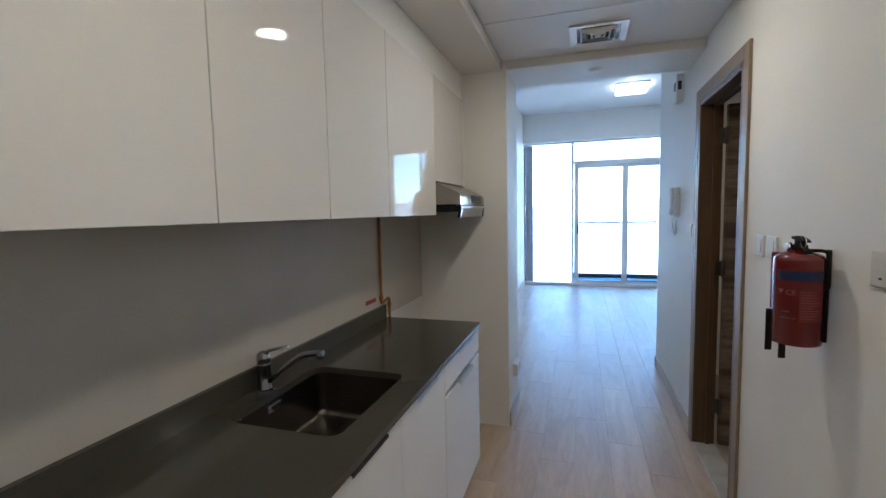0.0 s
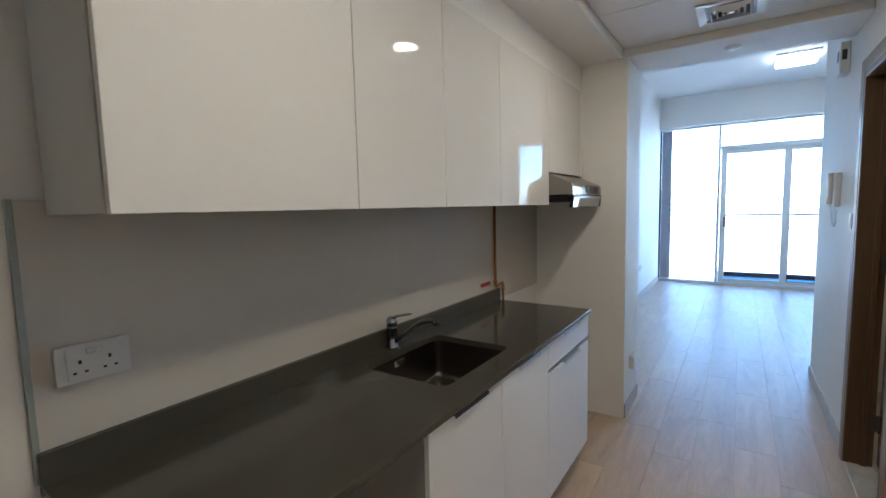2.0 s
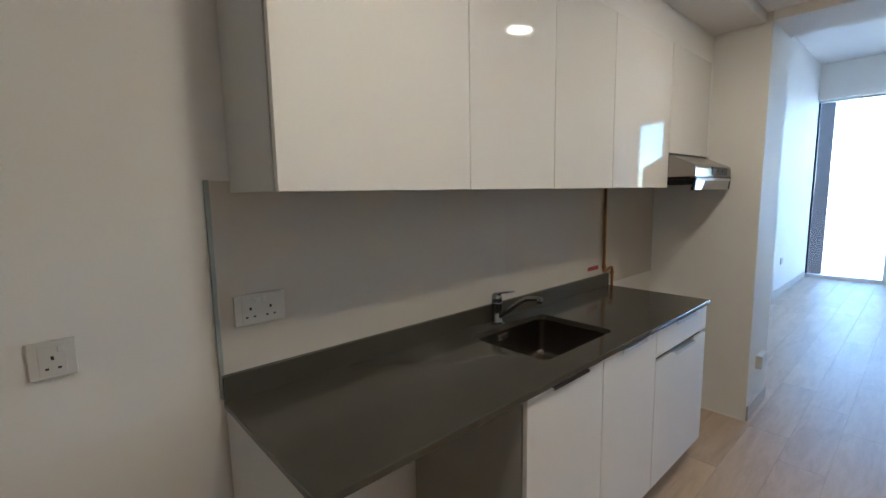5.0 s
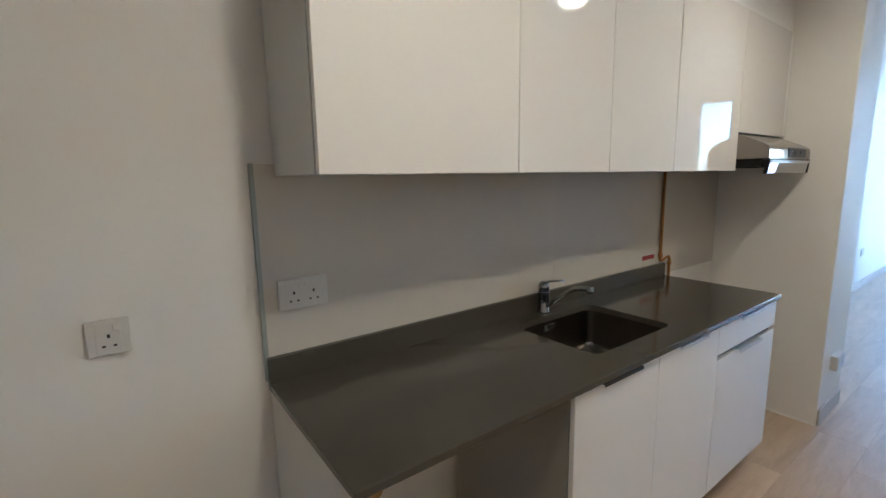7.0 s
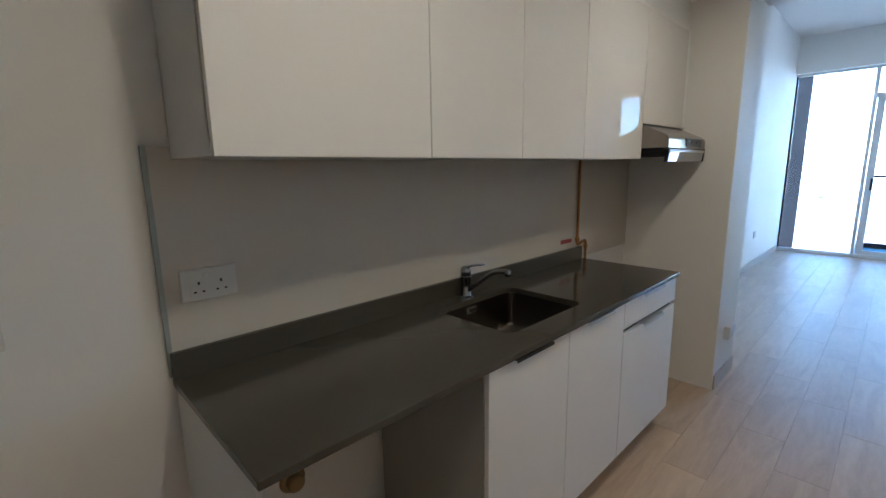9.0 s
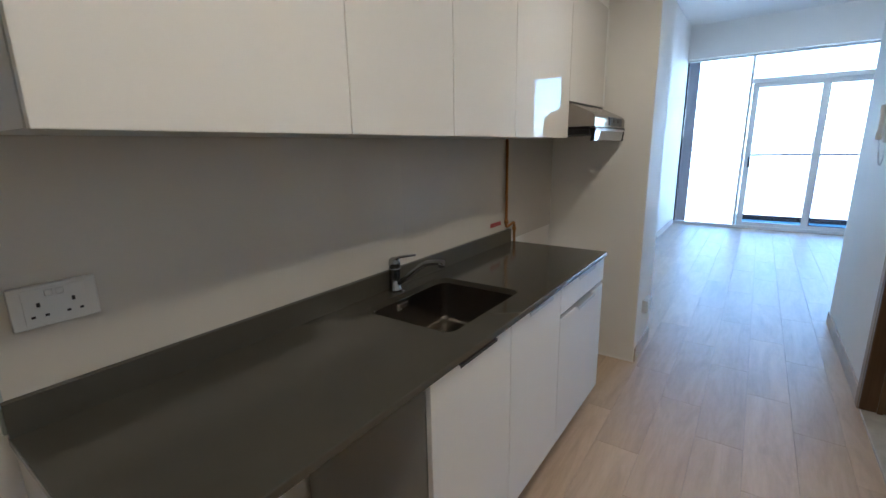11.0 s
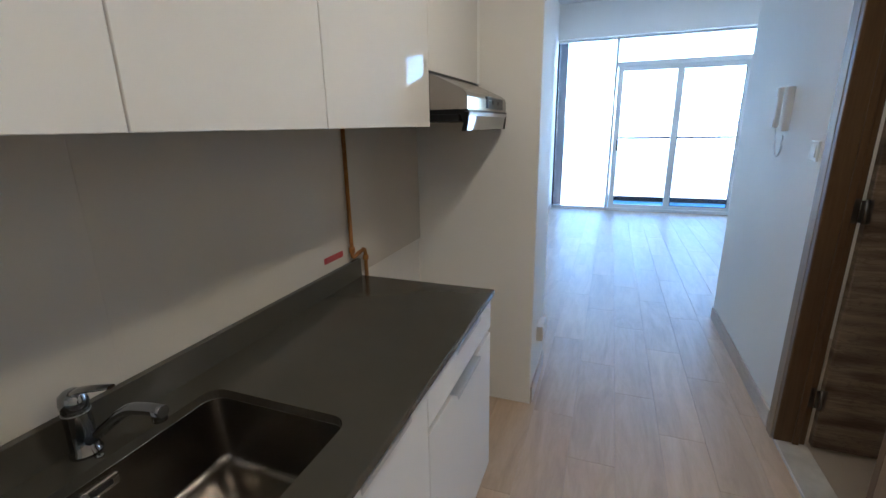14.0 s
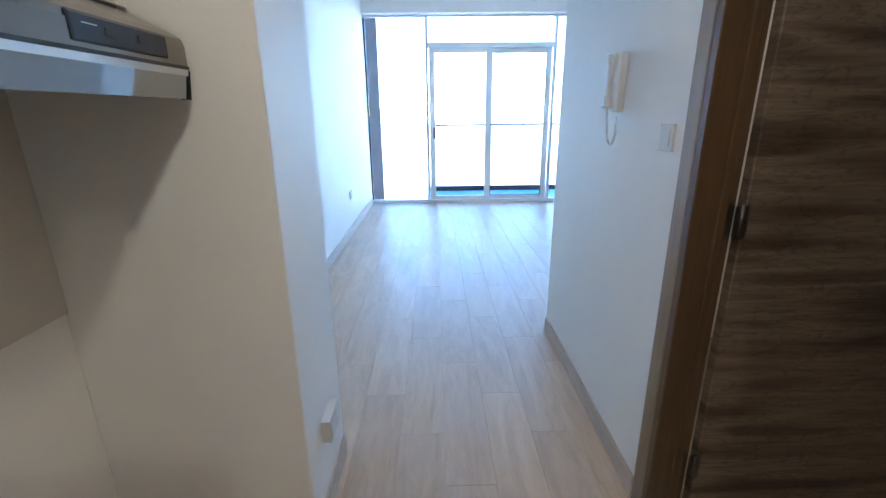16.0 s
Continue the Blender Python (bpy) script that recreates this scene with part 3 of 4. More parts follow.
def tab_handle(y0, y1, z, parent, tone=None, lip=0.012, reach=0.592):
    """A thin profile handle hooked over the top edge of a front."""
    h = part("handle", prism([(0.556, z + 0.001), (reach, z + 0.001), (reach + 0.0005, z - lip), (reach - 0.0015, z - lip), (reach - 0.002, z - 0.001), (0.556, z - 0.0010)], "y", y0, y1), tone or M_ALU, parent, "slim aluminium edge handle")
    return h


def base_unit(y0, y1, drawer, h0, h1, side=False):
    u = thing("base_cabinet", (0.28, (y0 + y1) / 2, 0), "white base cabinet with " + ("a drawer above its door" if drawer else "one handled door") + " under the worktop", "cabinet", "kitchen base cabinets")
    t = 0.016
    board = M_CARCASS_SHADED if side else M_CARCASS
    part("side_panel", box((0.03, y0 + 0.001, 0.13), (0.553, y0 + t, 0.876 if side else 0.69)), board, u, "board side, shade painted in on the end unit")
    part("side_panel", box((0.03, y1 - t, 0.13), (0.553, y1 - 0.001, 0.876 if drawer else 0.69)), board, u, "board side, shade painted in on the end unit")
    part("bottom_panel", box((0.03, y0 + t, 0.13), (0.553, y1 - t, 0.13 + t)), board, u)
    part("back_panel", box((0.03, y0 + t, 0.146), (0.036, y1 - t, 0.876)), board, u)
    g = 0.0018
    if drawer:
        d = part("drawer_front", box((0.556, y0 + g, 0.748), (0.574, y1 - g, 0.869), 0.0015, 1), M_GLOSS_LOW, u)
        tab_handle(h0, h1, 0.8715, d, None, 0.012, 0.588)
        d = part("door", box((0.556, y0 + g, 0.128), (0.574, y1 - g, 0.727), 0.0015, 1), M_GLOSS_LOW, u)
        tab_handle(h0 - 0.005, h1 - 0.01, 0.7295, d)
        # black strip added behind the gap so that it reads as shaded
        part("cross_rail", box((0.535, y0 + t, 0.70), (0.5525, y1 - t, 0.77)), M_BLACK, u, "black strip that paints shade into the drawer gap")
    else:
        d = part("door", box((0.556, y0 + g, 0.128), (0.574, y1 - g, 0.869), 0.0015, 1), M_GLOSS_LOW, u)
        # end unit's handle painted black for the shade and dark reflections on it
        tab_handle(h0, h1, 0.8715, d, M_BLACK if side else None, 0.008 if side else 0.012, 0.587)
    part("plinth", box((0.47, y0, 0), (0.487, y1, 0.128), 0.001, 1), M_SKIRT, u, "recessed plinth")
    return u


base_unit(-1.553, -1.098, False, -1.43, -1.22, True)
base_unit(-1.098, -0.634, False, -0.97, -0.755)
base_unit(-0.634, -0.004, True, -0.44, -0.195)
ep = thing("end_panel", (0.28, -2.209, 0), "white board end panel carrying the open worktop end", "panel")
part("board", box((0.012, -2.219, 0), (0.553, -2.203, 0.8775), 0.001, 1), M_CARCASS, ep)
outlet = thing("drain_outlet", (0.0, -1.913, 0.37), "old brass capped drain outlet on the wall", "pipe outlet")
part("flange", lathe([(0.046, 0.0), (0.046, 0.004), (0.040, 0.010), (0.032, 0.012)], (0.0, -1.913, 0.413), "X"), M_BRASS, outlet)
part("cap", lathe([(0.030, 0.012), (0.030, 0.035), (0.026, 0.040)], (0.0, -1.913, 0.413), "X"), M_BRASS, outlet)

# wall cabinets
UX, UZ0, UZ1 = 0.345, 1.489, 2.250


def wall_unit(y0, y1, z0, label, seen_side=False):
    u = thing("wall_cabinet", (0.17, (y0 + y1) / 2, z0), label, "cabinet", "kitchen wall cabinets")
    t, xb, xf = 0.016, 0.012 if z0 < 1.53 else 0.001, UX - 0.024
    part("side_panel", box((xb, y0 + 0.0005, z0 + 0.002), (xf, y0 + t, UZ1)), M_CARCASS, u, "white board side")
    part("side_panel", box((xb, y1 - t, z0 + 0.002), (xf, y1 - 0.0005, UZ1)), M_CARCASS, u, "white board side")
    part("bottom_panel", box((xb, y0 + t, z0 + 0.002), (xf, y1 - t, z0 + t)), M_CARCASS, u)
    part("top_panel", box((xb, y0 + t, UZ1 - t), (xf, y1 - t, UZ1)), M_CARCASS, u)
    part("door", box((UX - 0.018, y0 + 0.0016, z0), (UX, y1 - 0.0016, UZ1 - 0.002), 0.0012, 1), M_GLOSS, u, "glossy white lacquered door")


TALL = "glossy white handleless wall cabinet above the worktop"
wall_unit(-2.164, -1.547, UZ0, "wide glossy white handleless wall cabinet above the worktop")
wall_unit(-1.547, -1.085, UZ0, TALL)
wall_unit(-1.085, -0.624, UZ0, TALL)
wall_unit(-0.624, 0.0, UZ0, "wide glossy white handleless wall cabinet beside the hood")
wall_unit(0.0, 0.604, 1.677, "short glossy white wall cabinet above the cooker hood")
fill = thing("filler_strip", (0.33, 0.624, 1.677), "narrow white filler strip between cabinet and pier", "filler")
part("strip", box((UX - 0.018, 0.6055, 1.677), (UX - 0.001, Y1 - 0.0005, UZ1 - 0.002)), M_GLOSS_LOW, fill)

# cooker hood
hood = thing("cooker_hood", (0.24, 0.30, 1.47), "brushed steel cooker hood with dark control strip", "cooker hood")
H0, H1 = 0.002, 0.602
# thin black strip darkens the open seam as shade would
part("top_seam", box((0.30, H0, 1.6695), (0.348, H1, 1.6725)), M_BLACK, hood, "black strip painting shade into the seam under the cabinet")
part("canopy", prism([(0.012, 1.669), (0.347, 1.669), (0.458, 1.617), (0.478, 1.603), (0.483, 1.588), (0.483, 1.546), (0.012, 1.546)], "y", H0, H1), M_HOOD, hood)
# both boxes are near-black to paint the shade of the hood's recess
part("underside", box((0.02, H0 + 0.006, 1.530), (0.455, H1 - 0.006, 1.5455)), M_BLACK_AND_SHADE, hood, "filter underside, recess shade painted in as black")
part("filter", box((0.03, H0 + 0.004, 1.506), (0.452, H1 - 0.02, 1.5295), 0.002, 1), M_BLACK_AND_SHADE, hood, "black block below the filter, painting in recess shade")
part("trim_strip", box((0.470, H0, 1.538), (0.487, H1, 1.5455), 0.001, 1), M_BLACK, hood)
strip = part("control_strip", prism([(0.480, 1.602), (0.4865, 1.596), (0.4865, 1.556), (0.480, 1.552)], "y", 0.262, 0.522), M_DARKGLASS, hood, "dark glass control strip")
for y in (0.345, 0.435):
    part("button", box((0.4866, y - 0.010, 1.571), (0.4895, y + 0.010, 1.586), 0.001, 1), M_BLACK, strip)
part("indicator_mark", box((0.4866, 0.285, 1.5835), (0.4870, 0.320, 1.5855)), M_ALU, strip)
visor = part("visor", prism([(0.482, 1.537), (0.486, 1.537), (0.477, 1.474), (0.473, 1.474)], "y", H0 + 0.014, H1 - 0.012), M_VISOR, hood, "polished tilting visor")
part("visor_lip", prism([(0.4855, 1.537), (0.489, 1.537), (0.4875, 1.524), (0.4840, 1.524)], "y", H0 + 0.014, H1 - 0.012), M_ALU, visor)
for y in (H0, H1 - 0.012):
    part("visor_bracket", prism([(0.455, 1.5365), (0.487, 1.5365), (0.480, 1.472), (0.462, 1.472), (0.468, 1.50)], "y", y, y + 0.012), M_BLACK_AND_SHADE, visor, "black end bracket")

# gas pipe and red label
pipe = thing("gas_pipe", (0.03, -0.05, 0.90), "orange-painted copper gas pipe clipped to the wall", "pipe")
part("riser", tube(bend([(0.024, -0.066, 1.500), (0.024, -0.064, 0.990), (0.036, -0.004, 1.012), (0.038, 0.012, 1.008), (0.038, 0.012, 0.865)], 0.016, 5), 0.0080, n=14), M_COPPER, pipe)
part("elbow", lathe([(0.012, -0.011), (0.0125, 0.0), (0.012, 0.011)], (0.024, -0.064, 1.025), n=16), M_COPPER, pipe)
part("elbow", lathe([(0.012, -0.010), (0.0125, 0.0), (0.012, 0.010)], (0.038, 0.012, 0.975), n=16), M_COPPER, pipe)
lab = thing("warning_label", (0.012, -0.165, 1.013), "small red printed warning label stuck on the splashback", "label")
part("sticker", box((0.0112, -0.232, 1.011), (0.0122, -0.110, 1.034)), M_REDLABEL, lab)
for k, (a, b) in enumerate(((-0.217, -0.115), (-0.217, -0.140))):
    part("print_line", box((0.01221, a, 1.0245 - k * 0.0075), (0.0124, b, 1.0270 - k * 0.0075)), M_PRINT, lab)


# sockets and switches: u runs along the wall, out is the way the plate faces
def plate(name, x, out, y0, y1, z0, z1, label, category, thick=0.010, group=""):
    t = thing(name, (x, (y0 + y1) / 2, z0), label, category, group)
    a, b = sorted((x, x + out * thick))
    part("plate", box((a, y0, z0), (b, y1, z1), 0.0025, 2), M_SOCKET, t)
    return t


def on_plate(t, name, x, out, y0, y1, z0, z1, d, mat, bev=0.0):
    a, b = sorted((x, x + out * d))
    return part(name, box((a, y0, z0), (b, y1, z1), bev, 1), mat, t)


def socket_face(t, x, out, yc, zc):
    on_plate(t, "pin_hole", x, out, yc - 0.003, yc + 0.003, zc + 0.006, zc + 0.015, 0.0006, M_BLACK)
    for s in (-1, 1):
        on_plate(t, "pin_hole", x, out, yc + s * 0.011 - 0.0035, yc + s * 0.011 + 0.0035, zc - 0.016, zc - 0.011, 0.0006, M_BLACK)


# single and double sockets by the worktop
s = plate("wall_socket", 0.0, 1, -2.615, -2.529, 1.076, 1.162, "white single switched wall socket", "socket", 0.011, "wall sockets")
on_plate(s, "face", 0.0105, 1, -2.597, -2.547, 1.083, 1.155, 0.002, M_SOCKET, 0.0008)
socket_face(s, 0.0126, 1, -2.572, 1.112)
r = on_plate(s, "rocker", 0.0126, 1, -2.562, -2.550, 1.135, 1.150, 0.0045, M_SOCKET, 0.0015)
s = plate("wall_socket", 0.0113, 1, -2.180, -2.034, 1.108, 1.196, "white double switched socket on the splashback", "socket", 0.011, "wall sockets")
on_plate(s, "face", 0.022, 1, -2.160, -2.054, 1.115, 1.189, 0.002, M_SOCKET, 0.0008)
for y in (-2.136, -2.078):
    socket_face(s, 0.0241, 1, y, 1.145)
for y in (-2.117, -2.099):
    on_plate(s, "rocker", 0.0241, 1, y - 0.007, y + 0.007, 1.171, 1.185, 0.0045, M_SOCKET, 0.0015)
# on the pier and in the living room
s = plate("wall_socket", XP, 1, 0.800, 0.945, 0.306, 0.394, "white surface-mounted double socket low on the pier", "socket", 0.034, "wall sockets")
for y in (0.835, 0.905):
    on_plate(s, "face", XP + 0.0335, 1, y - 0.03, y + 0.03, 0.315, 0.385, 0.0045, M_SOCKET, 0.0015)
    socket_face(s, XP + 0.0356, 1, y, 0.345)
s = plate("wall_socket", 0.0, 1, 4.85, 4.99, 0.43, 0.52, "white double socket low on the living room wall", "socket", 0.012, "wall sockets")
for y in (4.89, 4.95):
    on_plate(s, "face", 0.0118, 1, y - 0.026, y + 0.026, 0.437, 0.513, 0.002, M_SOCKET)
    socket_face(s, 0.0139, 1, y, 0.47)


def rocker_switch(y, z, n=1, w=0.086):
    s = plate("light_switch", XR, -1, y - w / 2, y + w / 2, z - 0.043, z + 0.043, "white rocker light switch on the passage wall", "switch", 0.009, "light switches")
    for k in range(n):
        h = 0.056 / n
        lo = z + 0.028 - (k + 1) * h + 0.001
        part("rocker", prism([(XR - 0.0088, lo), (XR - 0.0135, lo), (XR - 0.0105, lo + h - 0.002), (XR - 0.0088, lo + h - 0.002)], "y", y - 0.026, y + 0.026), M_GREYPL, s)
    return s


rocker_switch(0.915, 1.355)
rocker_switch(-0.272, 1.345)
rocker_switch(-0.392, 1.345)
s = rocker_switch(-1.035, 1.345, 2)
part("indicator", box((XR - 0.0140, -1.045, 1.322), (XR - 0.0118, -1.035, 1.327)), M_BLACK, s)

# intercom handset
ph = thing("intercom_phone", (XR, 1.33, 1.43), "white wall intercom phone with a coiled cord", "intercom")
part("base", box((XR - 0.034, 1.288, 1.432), (XR, 1.334, 1.652), 0.008, 3), M_PHONE, ph)
part("cradle", box((XR - 0.024, 1.334, 1.445), (XR, 1.380, 1.645), 0.005, 2), M_PHONE, ph)
hs = part("handset", box((XR - 0.060, 1.326, 1.448), (XR - 0.0345, 1.378, 1.652), 0.009, 3), M_PHONE, ph)
part("earpiece", box((XR - 0.064, 1.330, 1.605), (XR - 0.0595, 1.374, 1.648), 0.002, 1), M_PHONE, hs)
part("mouthpiece", box((XR - 0.064, 1.330, 1.452), (XR - 0.0595, 1.374, 1.495), 0.002, 1), M_PHONE, hs)
cord = bend([(XR - 0.04, 1.352, 1.450), (XR - 0.030, 1.368, 1.360), (XR - 0.022, 1.362, 1.305), (XR - 0.018, 1.335, 1.300), (XR - 0.016, 1.312, 1.34), (XR - 0.016, 1.310, 1.438)], 0.02, 8)
pts = []
for a, b in zip(cord, cord[1:]):
    for i in range(3):
        pts.append(a.lerp(b, i / 3))
coil = []
for i, p in enumerate(pts):
    for k in range(3):
        ang = 2 * math.pi * (i * 3 + k) / 4.7
        coil.append(p + Vector((0.0030 * math.cos(ang), 0.0030 * math.sin(ang), 0)))
part("cord", tube(coil, 0.0022, n=6), M_PHONE, ph, "coiled white cord")

# alarm box
al = thing("emergency_light", (XR, 1.30, 2.23), "white wall box with a small dark window", "wall box")
part("case", box((XR - 0.050, 1.235, 2.255), (XR, 1.345, 2.445), 0.006, 2), M_PLASTIC, al)
part("window", box((XR - 0.040, 1.2335, 2.335), (XR - 0.016, 1.2355, 2.395)), M_BLACK, al, "small dark window")
part("window", box((XR - 0.0515, 1.262, 2.335), (XR - 0.0498, 1.318, 2.395)), M_BLACK, al, "small dark window")

# fire extinguisher
ex = thing("fire_extinguisher", (1.725, -0.80, 1.09), "small red fire extinguisher hung on a black wall bracket", "fire extinguisher")
EX, EY = 1.722, -0.795
part("cylinder", lathe([(0.052, 1.095), (0.059, 1.097), (0.0615, 1.103), (0.0615, 1.342), (0.0605, 1.349), (0.056, 1.356), (0.044, 1.363), (0.024, 1.369), (0.018, 1.374)], (EX, EY, 0), n=40), M_RED, ex)
for nm, z0, z1, a0, a1, mt, rr in (("blue_band", 1.288, 1.316, 200, 312, M_BLUE, 0.0621), ("text_block", 1.170, 1.262, 252, 310, M_REDPRINT, 0.0620)):
    b = bmesh.new()
    n = 16
    lo, hi = [], []
    for i in range(n + 1):
        a = radians(a0 + (a1 - a0) * i / n)
        lo.append(b.verts.new((EX + rr * math.cos(a), EY + rr * math.sin(a), z0)))
        hi.append(b.verts.new((EX + rr * math.cos(a), EY + rr * math.sin(a), z1)))
    for i in range(n):
        b.faces.new((lo[i], lo[i + 1], hi[i + 1], hi[i])).smooth = True
    g = part(nm, b, mt, ex, "printed label")


def arc_bar(z0, z1, a0, a1, rr, parent, mat, n=6):
    b = bmesh.new()
    lo, hi = [], []
    for i in range(n + 1):
        a = radians(a0 + (a1 - a0) * i / n)
        lo.append(b.verts.new((EX + rr * math.cos(a), EY + rr * math.sin(a), z0)))
        hi.append(b.verts.new((EX + rr * math.cos(a), EY + rr * math.sin(a), z1)))
    for i in range(n):
        b.faces.new((lo[i], lo[i + 1], hi[i + 1], hi[i]))
    part("print_line", b, mat, parent)


for k in range(11):
    arc_bar(1.2545 - k * 0.0075, 1.2565 - k * 0.0075, 256, 256 + (44, 40, 46, 34, 45, 42, 28, 44, 46, 38, 30)[k], 0.0624, ex, M_PRINT)
mark = bpy.data.curves.new("ce_mark", "FONT")
mark.body, mark.size, mark.extrude = "CE", 0.021, 0.0002
mk = new("ce_mark", mark)
me = bpy.data.meshes.new_from_object(mk)
bpy.data.objects.remove(mk)
b = bmesh.new()
b.from_mesh(me)
for v in b.verts:
    a = radians(222) + v.co.x / 0.0622
    v.co = Vector((EX + (0.0622 + v.co.z) * math.cos(a), EY + (0.0622 + v.co.z) * math.sin(a), 1.246 + v.co.y))
part("ce_mark", b, M_PRINT, ex)
b = bmesh.new()
tri = []
for du, dz in ((-0.008, 0.015), (0.008, 0.015), (0.0, 0.001)):
    a = radians(210) + du / 0.0622
    tri.append(b.verts.new((EX + 0.0624 * math.cos(a), EY + 0.0624 * math.sin(a), 1.246 + dz)))
b.faces.new(tri)
part("triangle_mark", b, M_PRINT, ex)
for z0, a0, a1 in ((1.196, 214, 232), (1.178, 212, 236), (1.178, 240, 247)):
    arc_bar(z0, z0 + 0.002, a0, a1, 0.0624, ex, M_PRINT)
valve = part("valve", lathe([(0.016, 1.370), (0.019, 1.374), (0.019, 1.386), (0.013, 1.390), (0.013, 1.402)], (EX, EY, 0), n=20), M_BLACK_AND_SHADE, ex, "black valve head")
part("squeeze_lever", prism([(EY - 0.012, 1.398), (EY + 0.030, 1.402), (EY + 0.036, 1.410), (EY - 0.002, 1.414), (EY - 0.044, 1.402), (EY - 0.046, 1.396)], "x", EX - 0.010, EX + 0.010, 0.002), M_BLACK_AND_SHADE, valve, "black squeeze lever")
part("carry_lever", prism([(EY - 0.010, 1.386), (EY - 0.014, 1.391), (EY - 0.050, 1.372), (EY - 0.052, 1.364)], "x", EX - 0.009, EX + 0.009, 0.002), M_BLACK_AND_SHADE, valve)
part("gauge", lathe([(0.013, 0.0), (0.013, 0.010), (0.010, 0.012)], (EX - 0.018, EY + 0.010, 1.381), "-X", 20), M_CHROME, valve, "round pressure gauge")
ring = [(EX - 0.006, EY - 0.036 + 0.017 * math.cos(radians(a)), 1.398 + 0.017 * math.sin(radians(a))) for a in range(0, 361, 20)]
part("pull_ring", tube(ring, 0.0016, n=8), M_STEEL, valve, "steel pull ring")
part("back_plate", box((EX - 0.054, EY + 0.040, 1.190), (EX + 0.045, EY + 0.046, 1.362), 0.002, 1), M_RED, ex, "red back plate")
part("strap", box((EX - 0.070, EY + 0.022, 1.062), (EX - 0.052, EY + 0.026, 1.190), 0.0008, 1), M_BLACK_AND_SHADE, ex, "hanging black strap")
part("strap", box((EX - 0.046, EY - 0.010, 1.048), (EX - 0.028, EY - 0.006, 1.102), 0.0008, 1), M_BLACK_AND_SHADE, ex, "hanging black strap end")
br = part("bracket", box((XR - 0.005, EY - 0.004, 1.26), (XR, EY + 0.022, 1.372), 0.002, 1), M_BLACK_AND_SHADE, ex, "black wall bracket")
part("bracket_arm", tube(bend([(EX + 0.010, EY - 0.018, 1.372), (EX + 0.044, EY - 0.034, 1.372), (EX + 0.054, EY - 0.037, 1.366), (EX + 0.054, EY - 0.037, 1.11)], 0.008), 0.0050, n=8), M_BLACK_AND_SHADE, br)

# ---------- ceiling fittings ----------
dl = thing("downlight", (1.155, -0.27, ZC - 0.012), "round white recessed LED downlight, switched on", "ceiling lamp", "kitchen downlights")
part("diffuser", rod((1.155, -0.27, ZC - 0.007), (1.155, -0.27, ZC - 0.001), 0.072, n=40), M_LED, dl, "glowing diffuser")
rim = lathe([(0.074, -0.001), (0.074, -0.008), (0.080, -0.009), (0.088, -0.004), (0.089, -0.0005)], (1.155, -0.27, ZC), n=48)
bmesh.ops.delete(rim, geom=[f for f in rim.faces if len(f.verts) > 4], context="FACES_ONLY")
part("rim", rim, M_PLASTIC, dl)
# second downlight is out of view, assumed so that the cabinet shadows even out
copy_thing(dl, pose(1.155, -1.95, ZC - 0.012))
bath = copy_thing(dl, pose(2.9, 1.0, 2.5 - 0.012))
bath["label"] = "round white LED downlight in the bathroom, switched on"
bath["group"] = "bathroom downlights"
for o in bath.children:
    if o.name.startswith("diffuser"):
        o.data = o.data.copy()
        o.data.materials[0] = M_LED_BATH

vent = thing("ceiling_vent", (1.195, 0.345, ZC - 0.01), "square white four-way ceiling air diffuser", "air vent")
VX0, VX1, VY0, VY1 = 1.048, 1.342, 0.195, 0.495
vb = part("backing", box((VX0 + 0.025, VY0 + 0.025, ZC - 0.0040), (VX1 - 0.025, VY1 - 0.025, ZC - 0.0005)), M_BLACK, vent)


def square_ring(o0, i0, z_out, z_in, th=0.003):
    """A square frame of four sloping blades; o0 and i0 are half widths outside and inside."""
    cx, cy = (VX0 + VX1) / 2, (VY0 + VY1) / 2
    bm = bmesh.new()
    lv = []
    for h, z in ((o0, z_out), (i0, z_in), (i0, z_in + th), (o0, z_out + th)):
        lv.append([bm.verts.new((cx + sx * h, cy + sy * h, z)) for sx, sy in ((1, 1), (-1, 1), (-1, -1), (1, -1))])
    for a, b in zip(lv, lv[1:] + lv[:1]):
        for k in range(4):
            bm.faces.new((a[k], a[(k + 1) % 4], b[(k + 1) % 4], b[k]))
    bmesh.ops.recalc_face_normals(bm, faces=bm.faces)
    return bm


part("frame", square_ring(0.150, 0.112, ZC - 0.012, ZC - 0.008, 0.007), M_WHITE_ALU, vent)
for a in (0.094, 0.066, 0.040):
    part("slat", square_ring(a, a - 0.011, ZC - 0.009, ZC - 0.022), M_WHITE_ALU, vent)
part("centre_plate", box((1.195 - 0.016, 0.345 - 0.016, ZC - 0.02), (1.195 + 0.016, 0.345 + 0.016, ZC - 0.015)), M_WHITE_ALU, vent)

det = thing("smoke_detector", (1.20, 0.853, ZB - 0.02), "small round white detector under the beam", "detector")
part("base", lathe([(0.046, -0.0005), (0.047, -0.003), (0.045, -0.007), (0.038, -0.009)], (1.20, 0.853, ZB), n=36), M_PLASTIC, det)
part("dome", lathe([(0.036, -0.009), (0.030, -0.013), (0.010, -0.015)], (1.20, 0.853, ZB), n=30), M_PLASTIC, det)

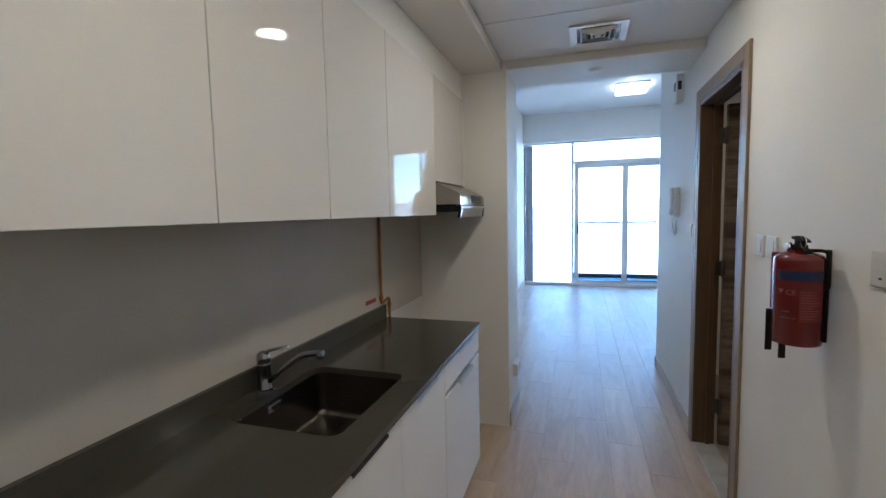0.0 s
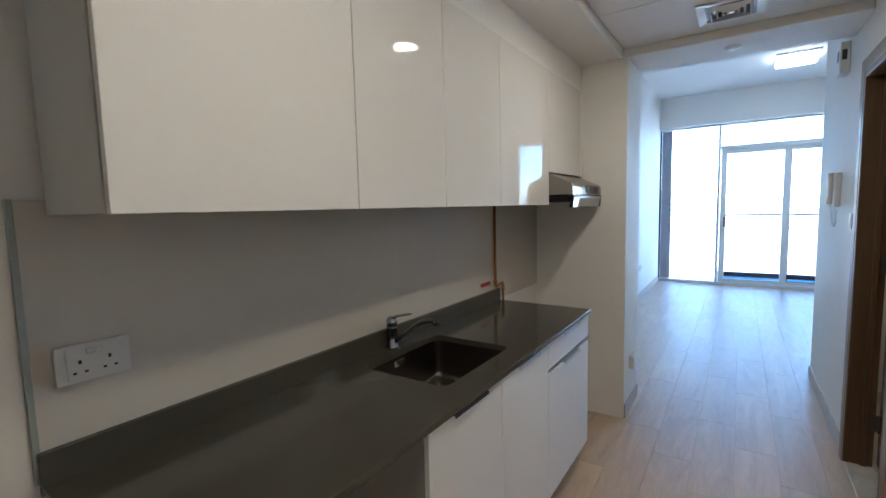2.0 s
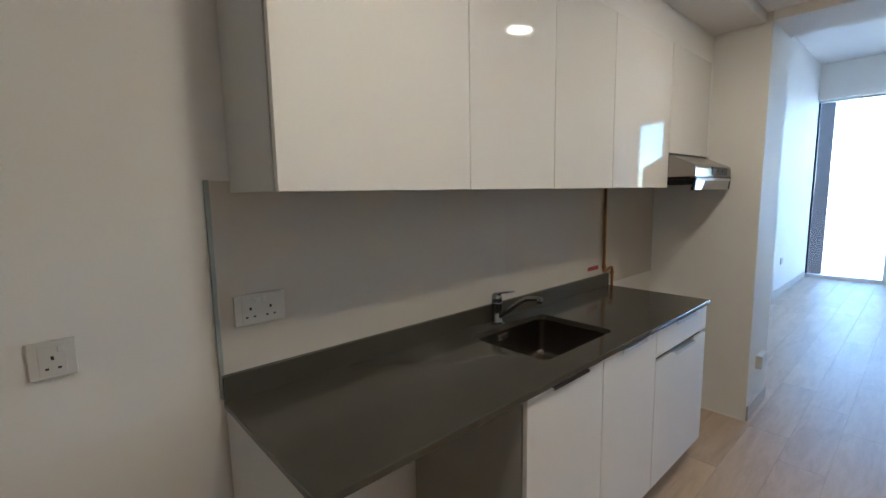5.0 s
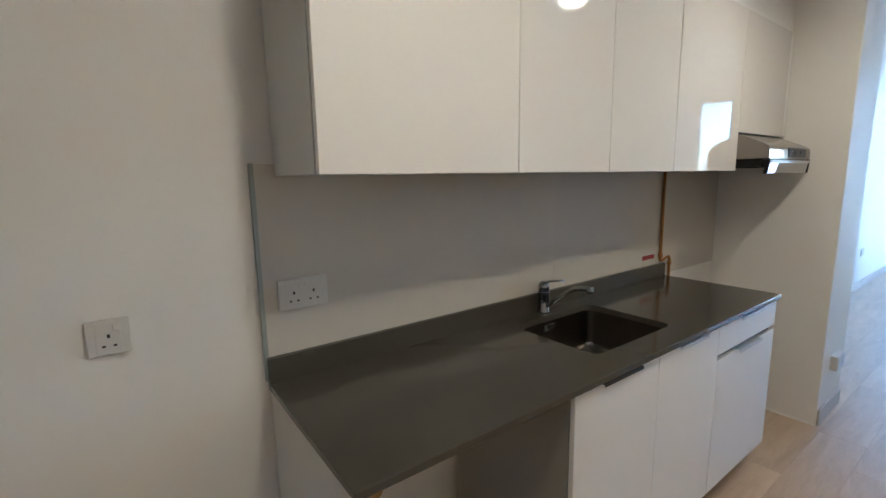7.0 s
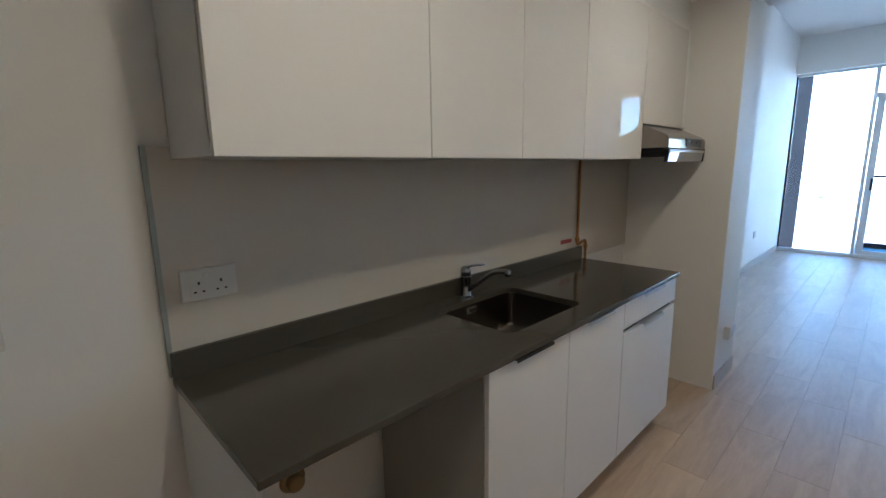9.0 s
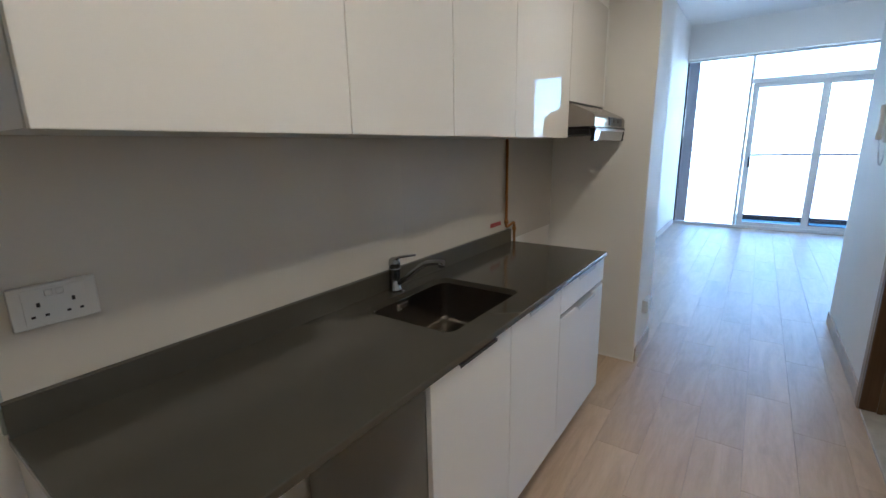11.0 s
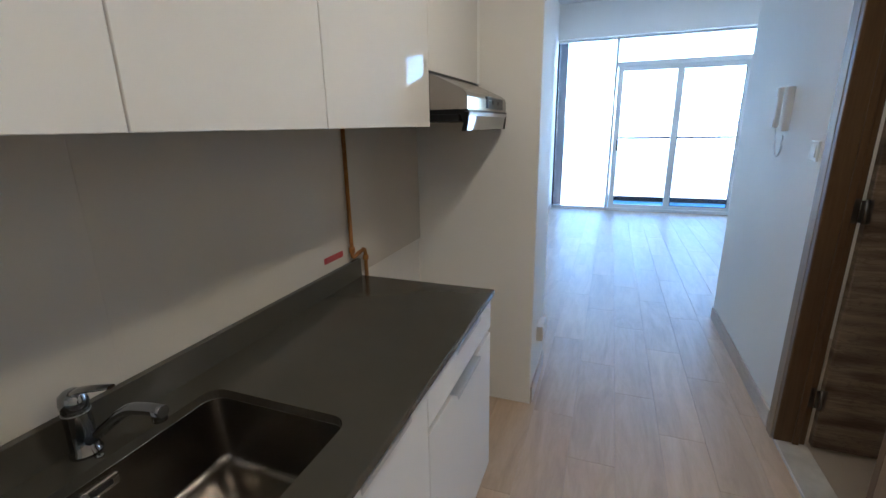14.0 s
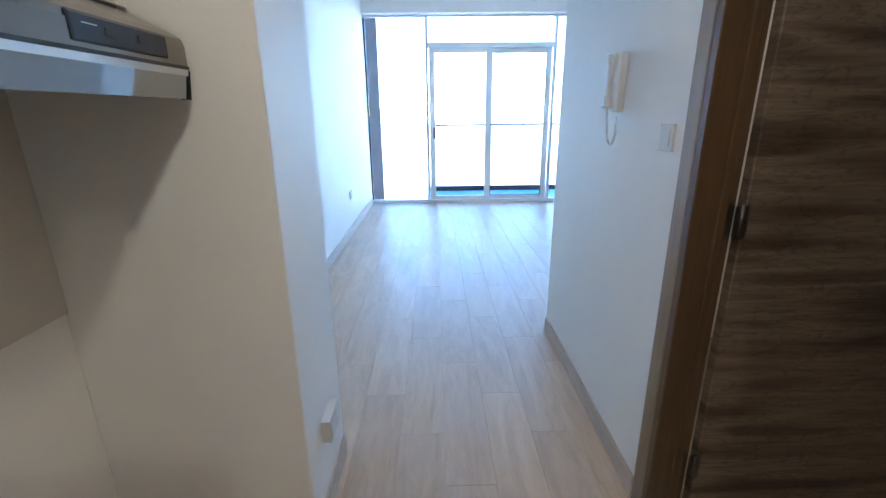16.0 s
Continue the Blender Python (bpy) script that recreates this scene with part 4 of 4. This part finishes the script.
rl = thing("ceiling_lamp", (1.83, 5.1, ZL - 0.08), "square white ceiling lamp, switched on", "ceiling lamp")
part("frame", box((1.60, 4.86, ZL - 0.03), (2.06, 5.32, ZL), 0.004, 1), M_WHITE_ALU, rl)
part("diffuser", box((1.612, 4.872, ZL - 0.085), (2.048, 5.308, ZL - 0.031), 0.012, 2), M_LED_ROOM, rl, "glowing diffuser")

# ---------- floor planks ----------
PW, PL, GAP = 0.205, 0.915, 0.0009
PX0, PY0 = 0.055 - 0.205, 1.815
full = box((-PW / 2 + GAP / 2, -PL / 2 + GAP / 2, -0.006), (PW / 2 - GAP / 2, PL / 2 - GAP / 2, 0), 0.0008, 1)
shared = bpy.data.meshes.new("plank")
full.to_mesh(shared)
full.free()
shared.materials.append(M_PLANK)


def plank(x0, x1, y0, y1):
    if x1 - x0 < 0.02 or y1 - y0 < 0.02:
        return
    if abs(x1 - x0 - PW) < 1e-6 and abs(y1 - y0 - PL) < 1e-6:
        ob = new("plank", shared)
    else:
        bm = box((-(x1 - x0) / 2 + GAP / 2, -(y1 - y0) / 2 + GAP / 2, -0.006), ((x1 - x0) / 2 - GAP / 2, (y1 - y0) / 2 - GAP / 2, 0), 0.0008, 1)
        me = bpy.data.meshes.new("plank")
        bm.to_mesh(me)
        bm.free()
        me.materials.append(M_PLANK)
        ob = new("plank", me)
    ob.parent = floor
    ob.location = Vector(((x0 + x1) / 2, (y0 + y1) / 2, 0)) - ORIGIN[floor]


for i in range(22):
    x0 = PX0 + i * PW
    x1 = min(x0 + PW, XE)
    x0c = max(x0, 0.0)
    if x1 <= x0c:
        continue
    # the column that covers A..C repeats every three rows, a third of a plank on
    shift = PY0 - ((i - 3) % 3) * PL / 3
    k = -8
    while True:
        a = shift + k * PL
        b = a + PL
        k += 1
        if a > YW:
            break
        lim_lo = YR if x0c >= XR - 0.03 else YB
        a, b = max(a, lim_lo), min(b, YW - 0.04)
        if b > a:
            right = x1 if (a >= YR or x1 <= XR) else XR
            if a < YR < b and x0c < XR < x1:
                plank(x0c, XR, a, YR)
                plank(x0c, x1, YR, b)
            else:
                plank(x0c, right, a, b)
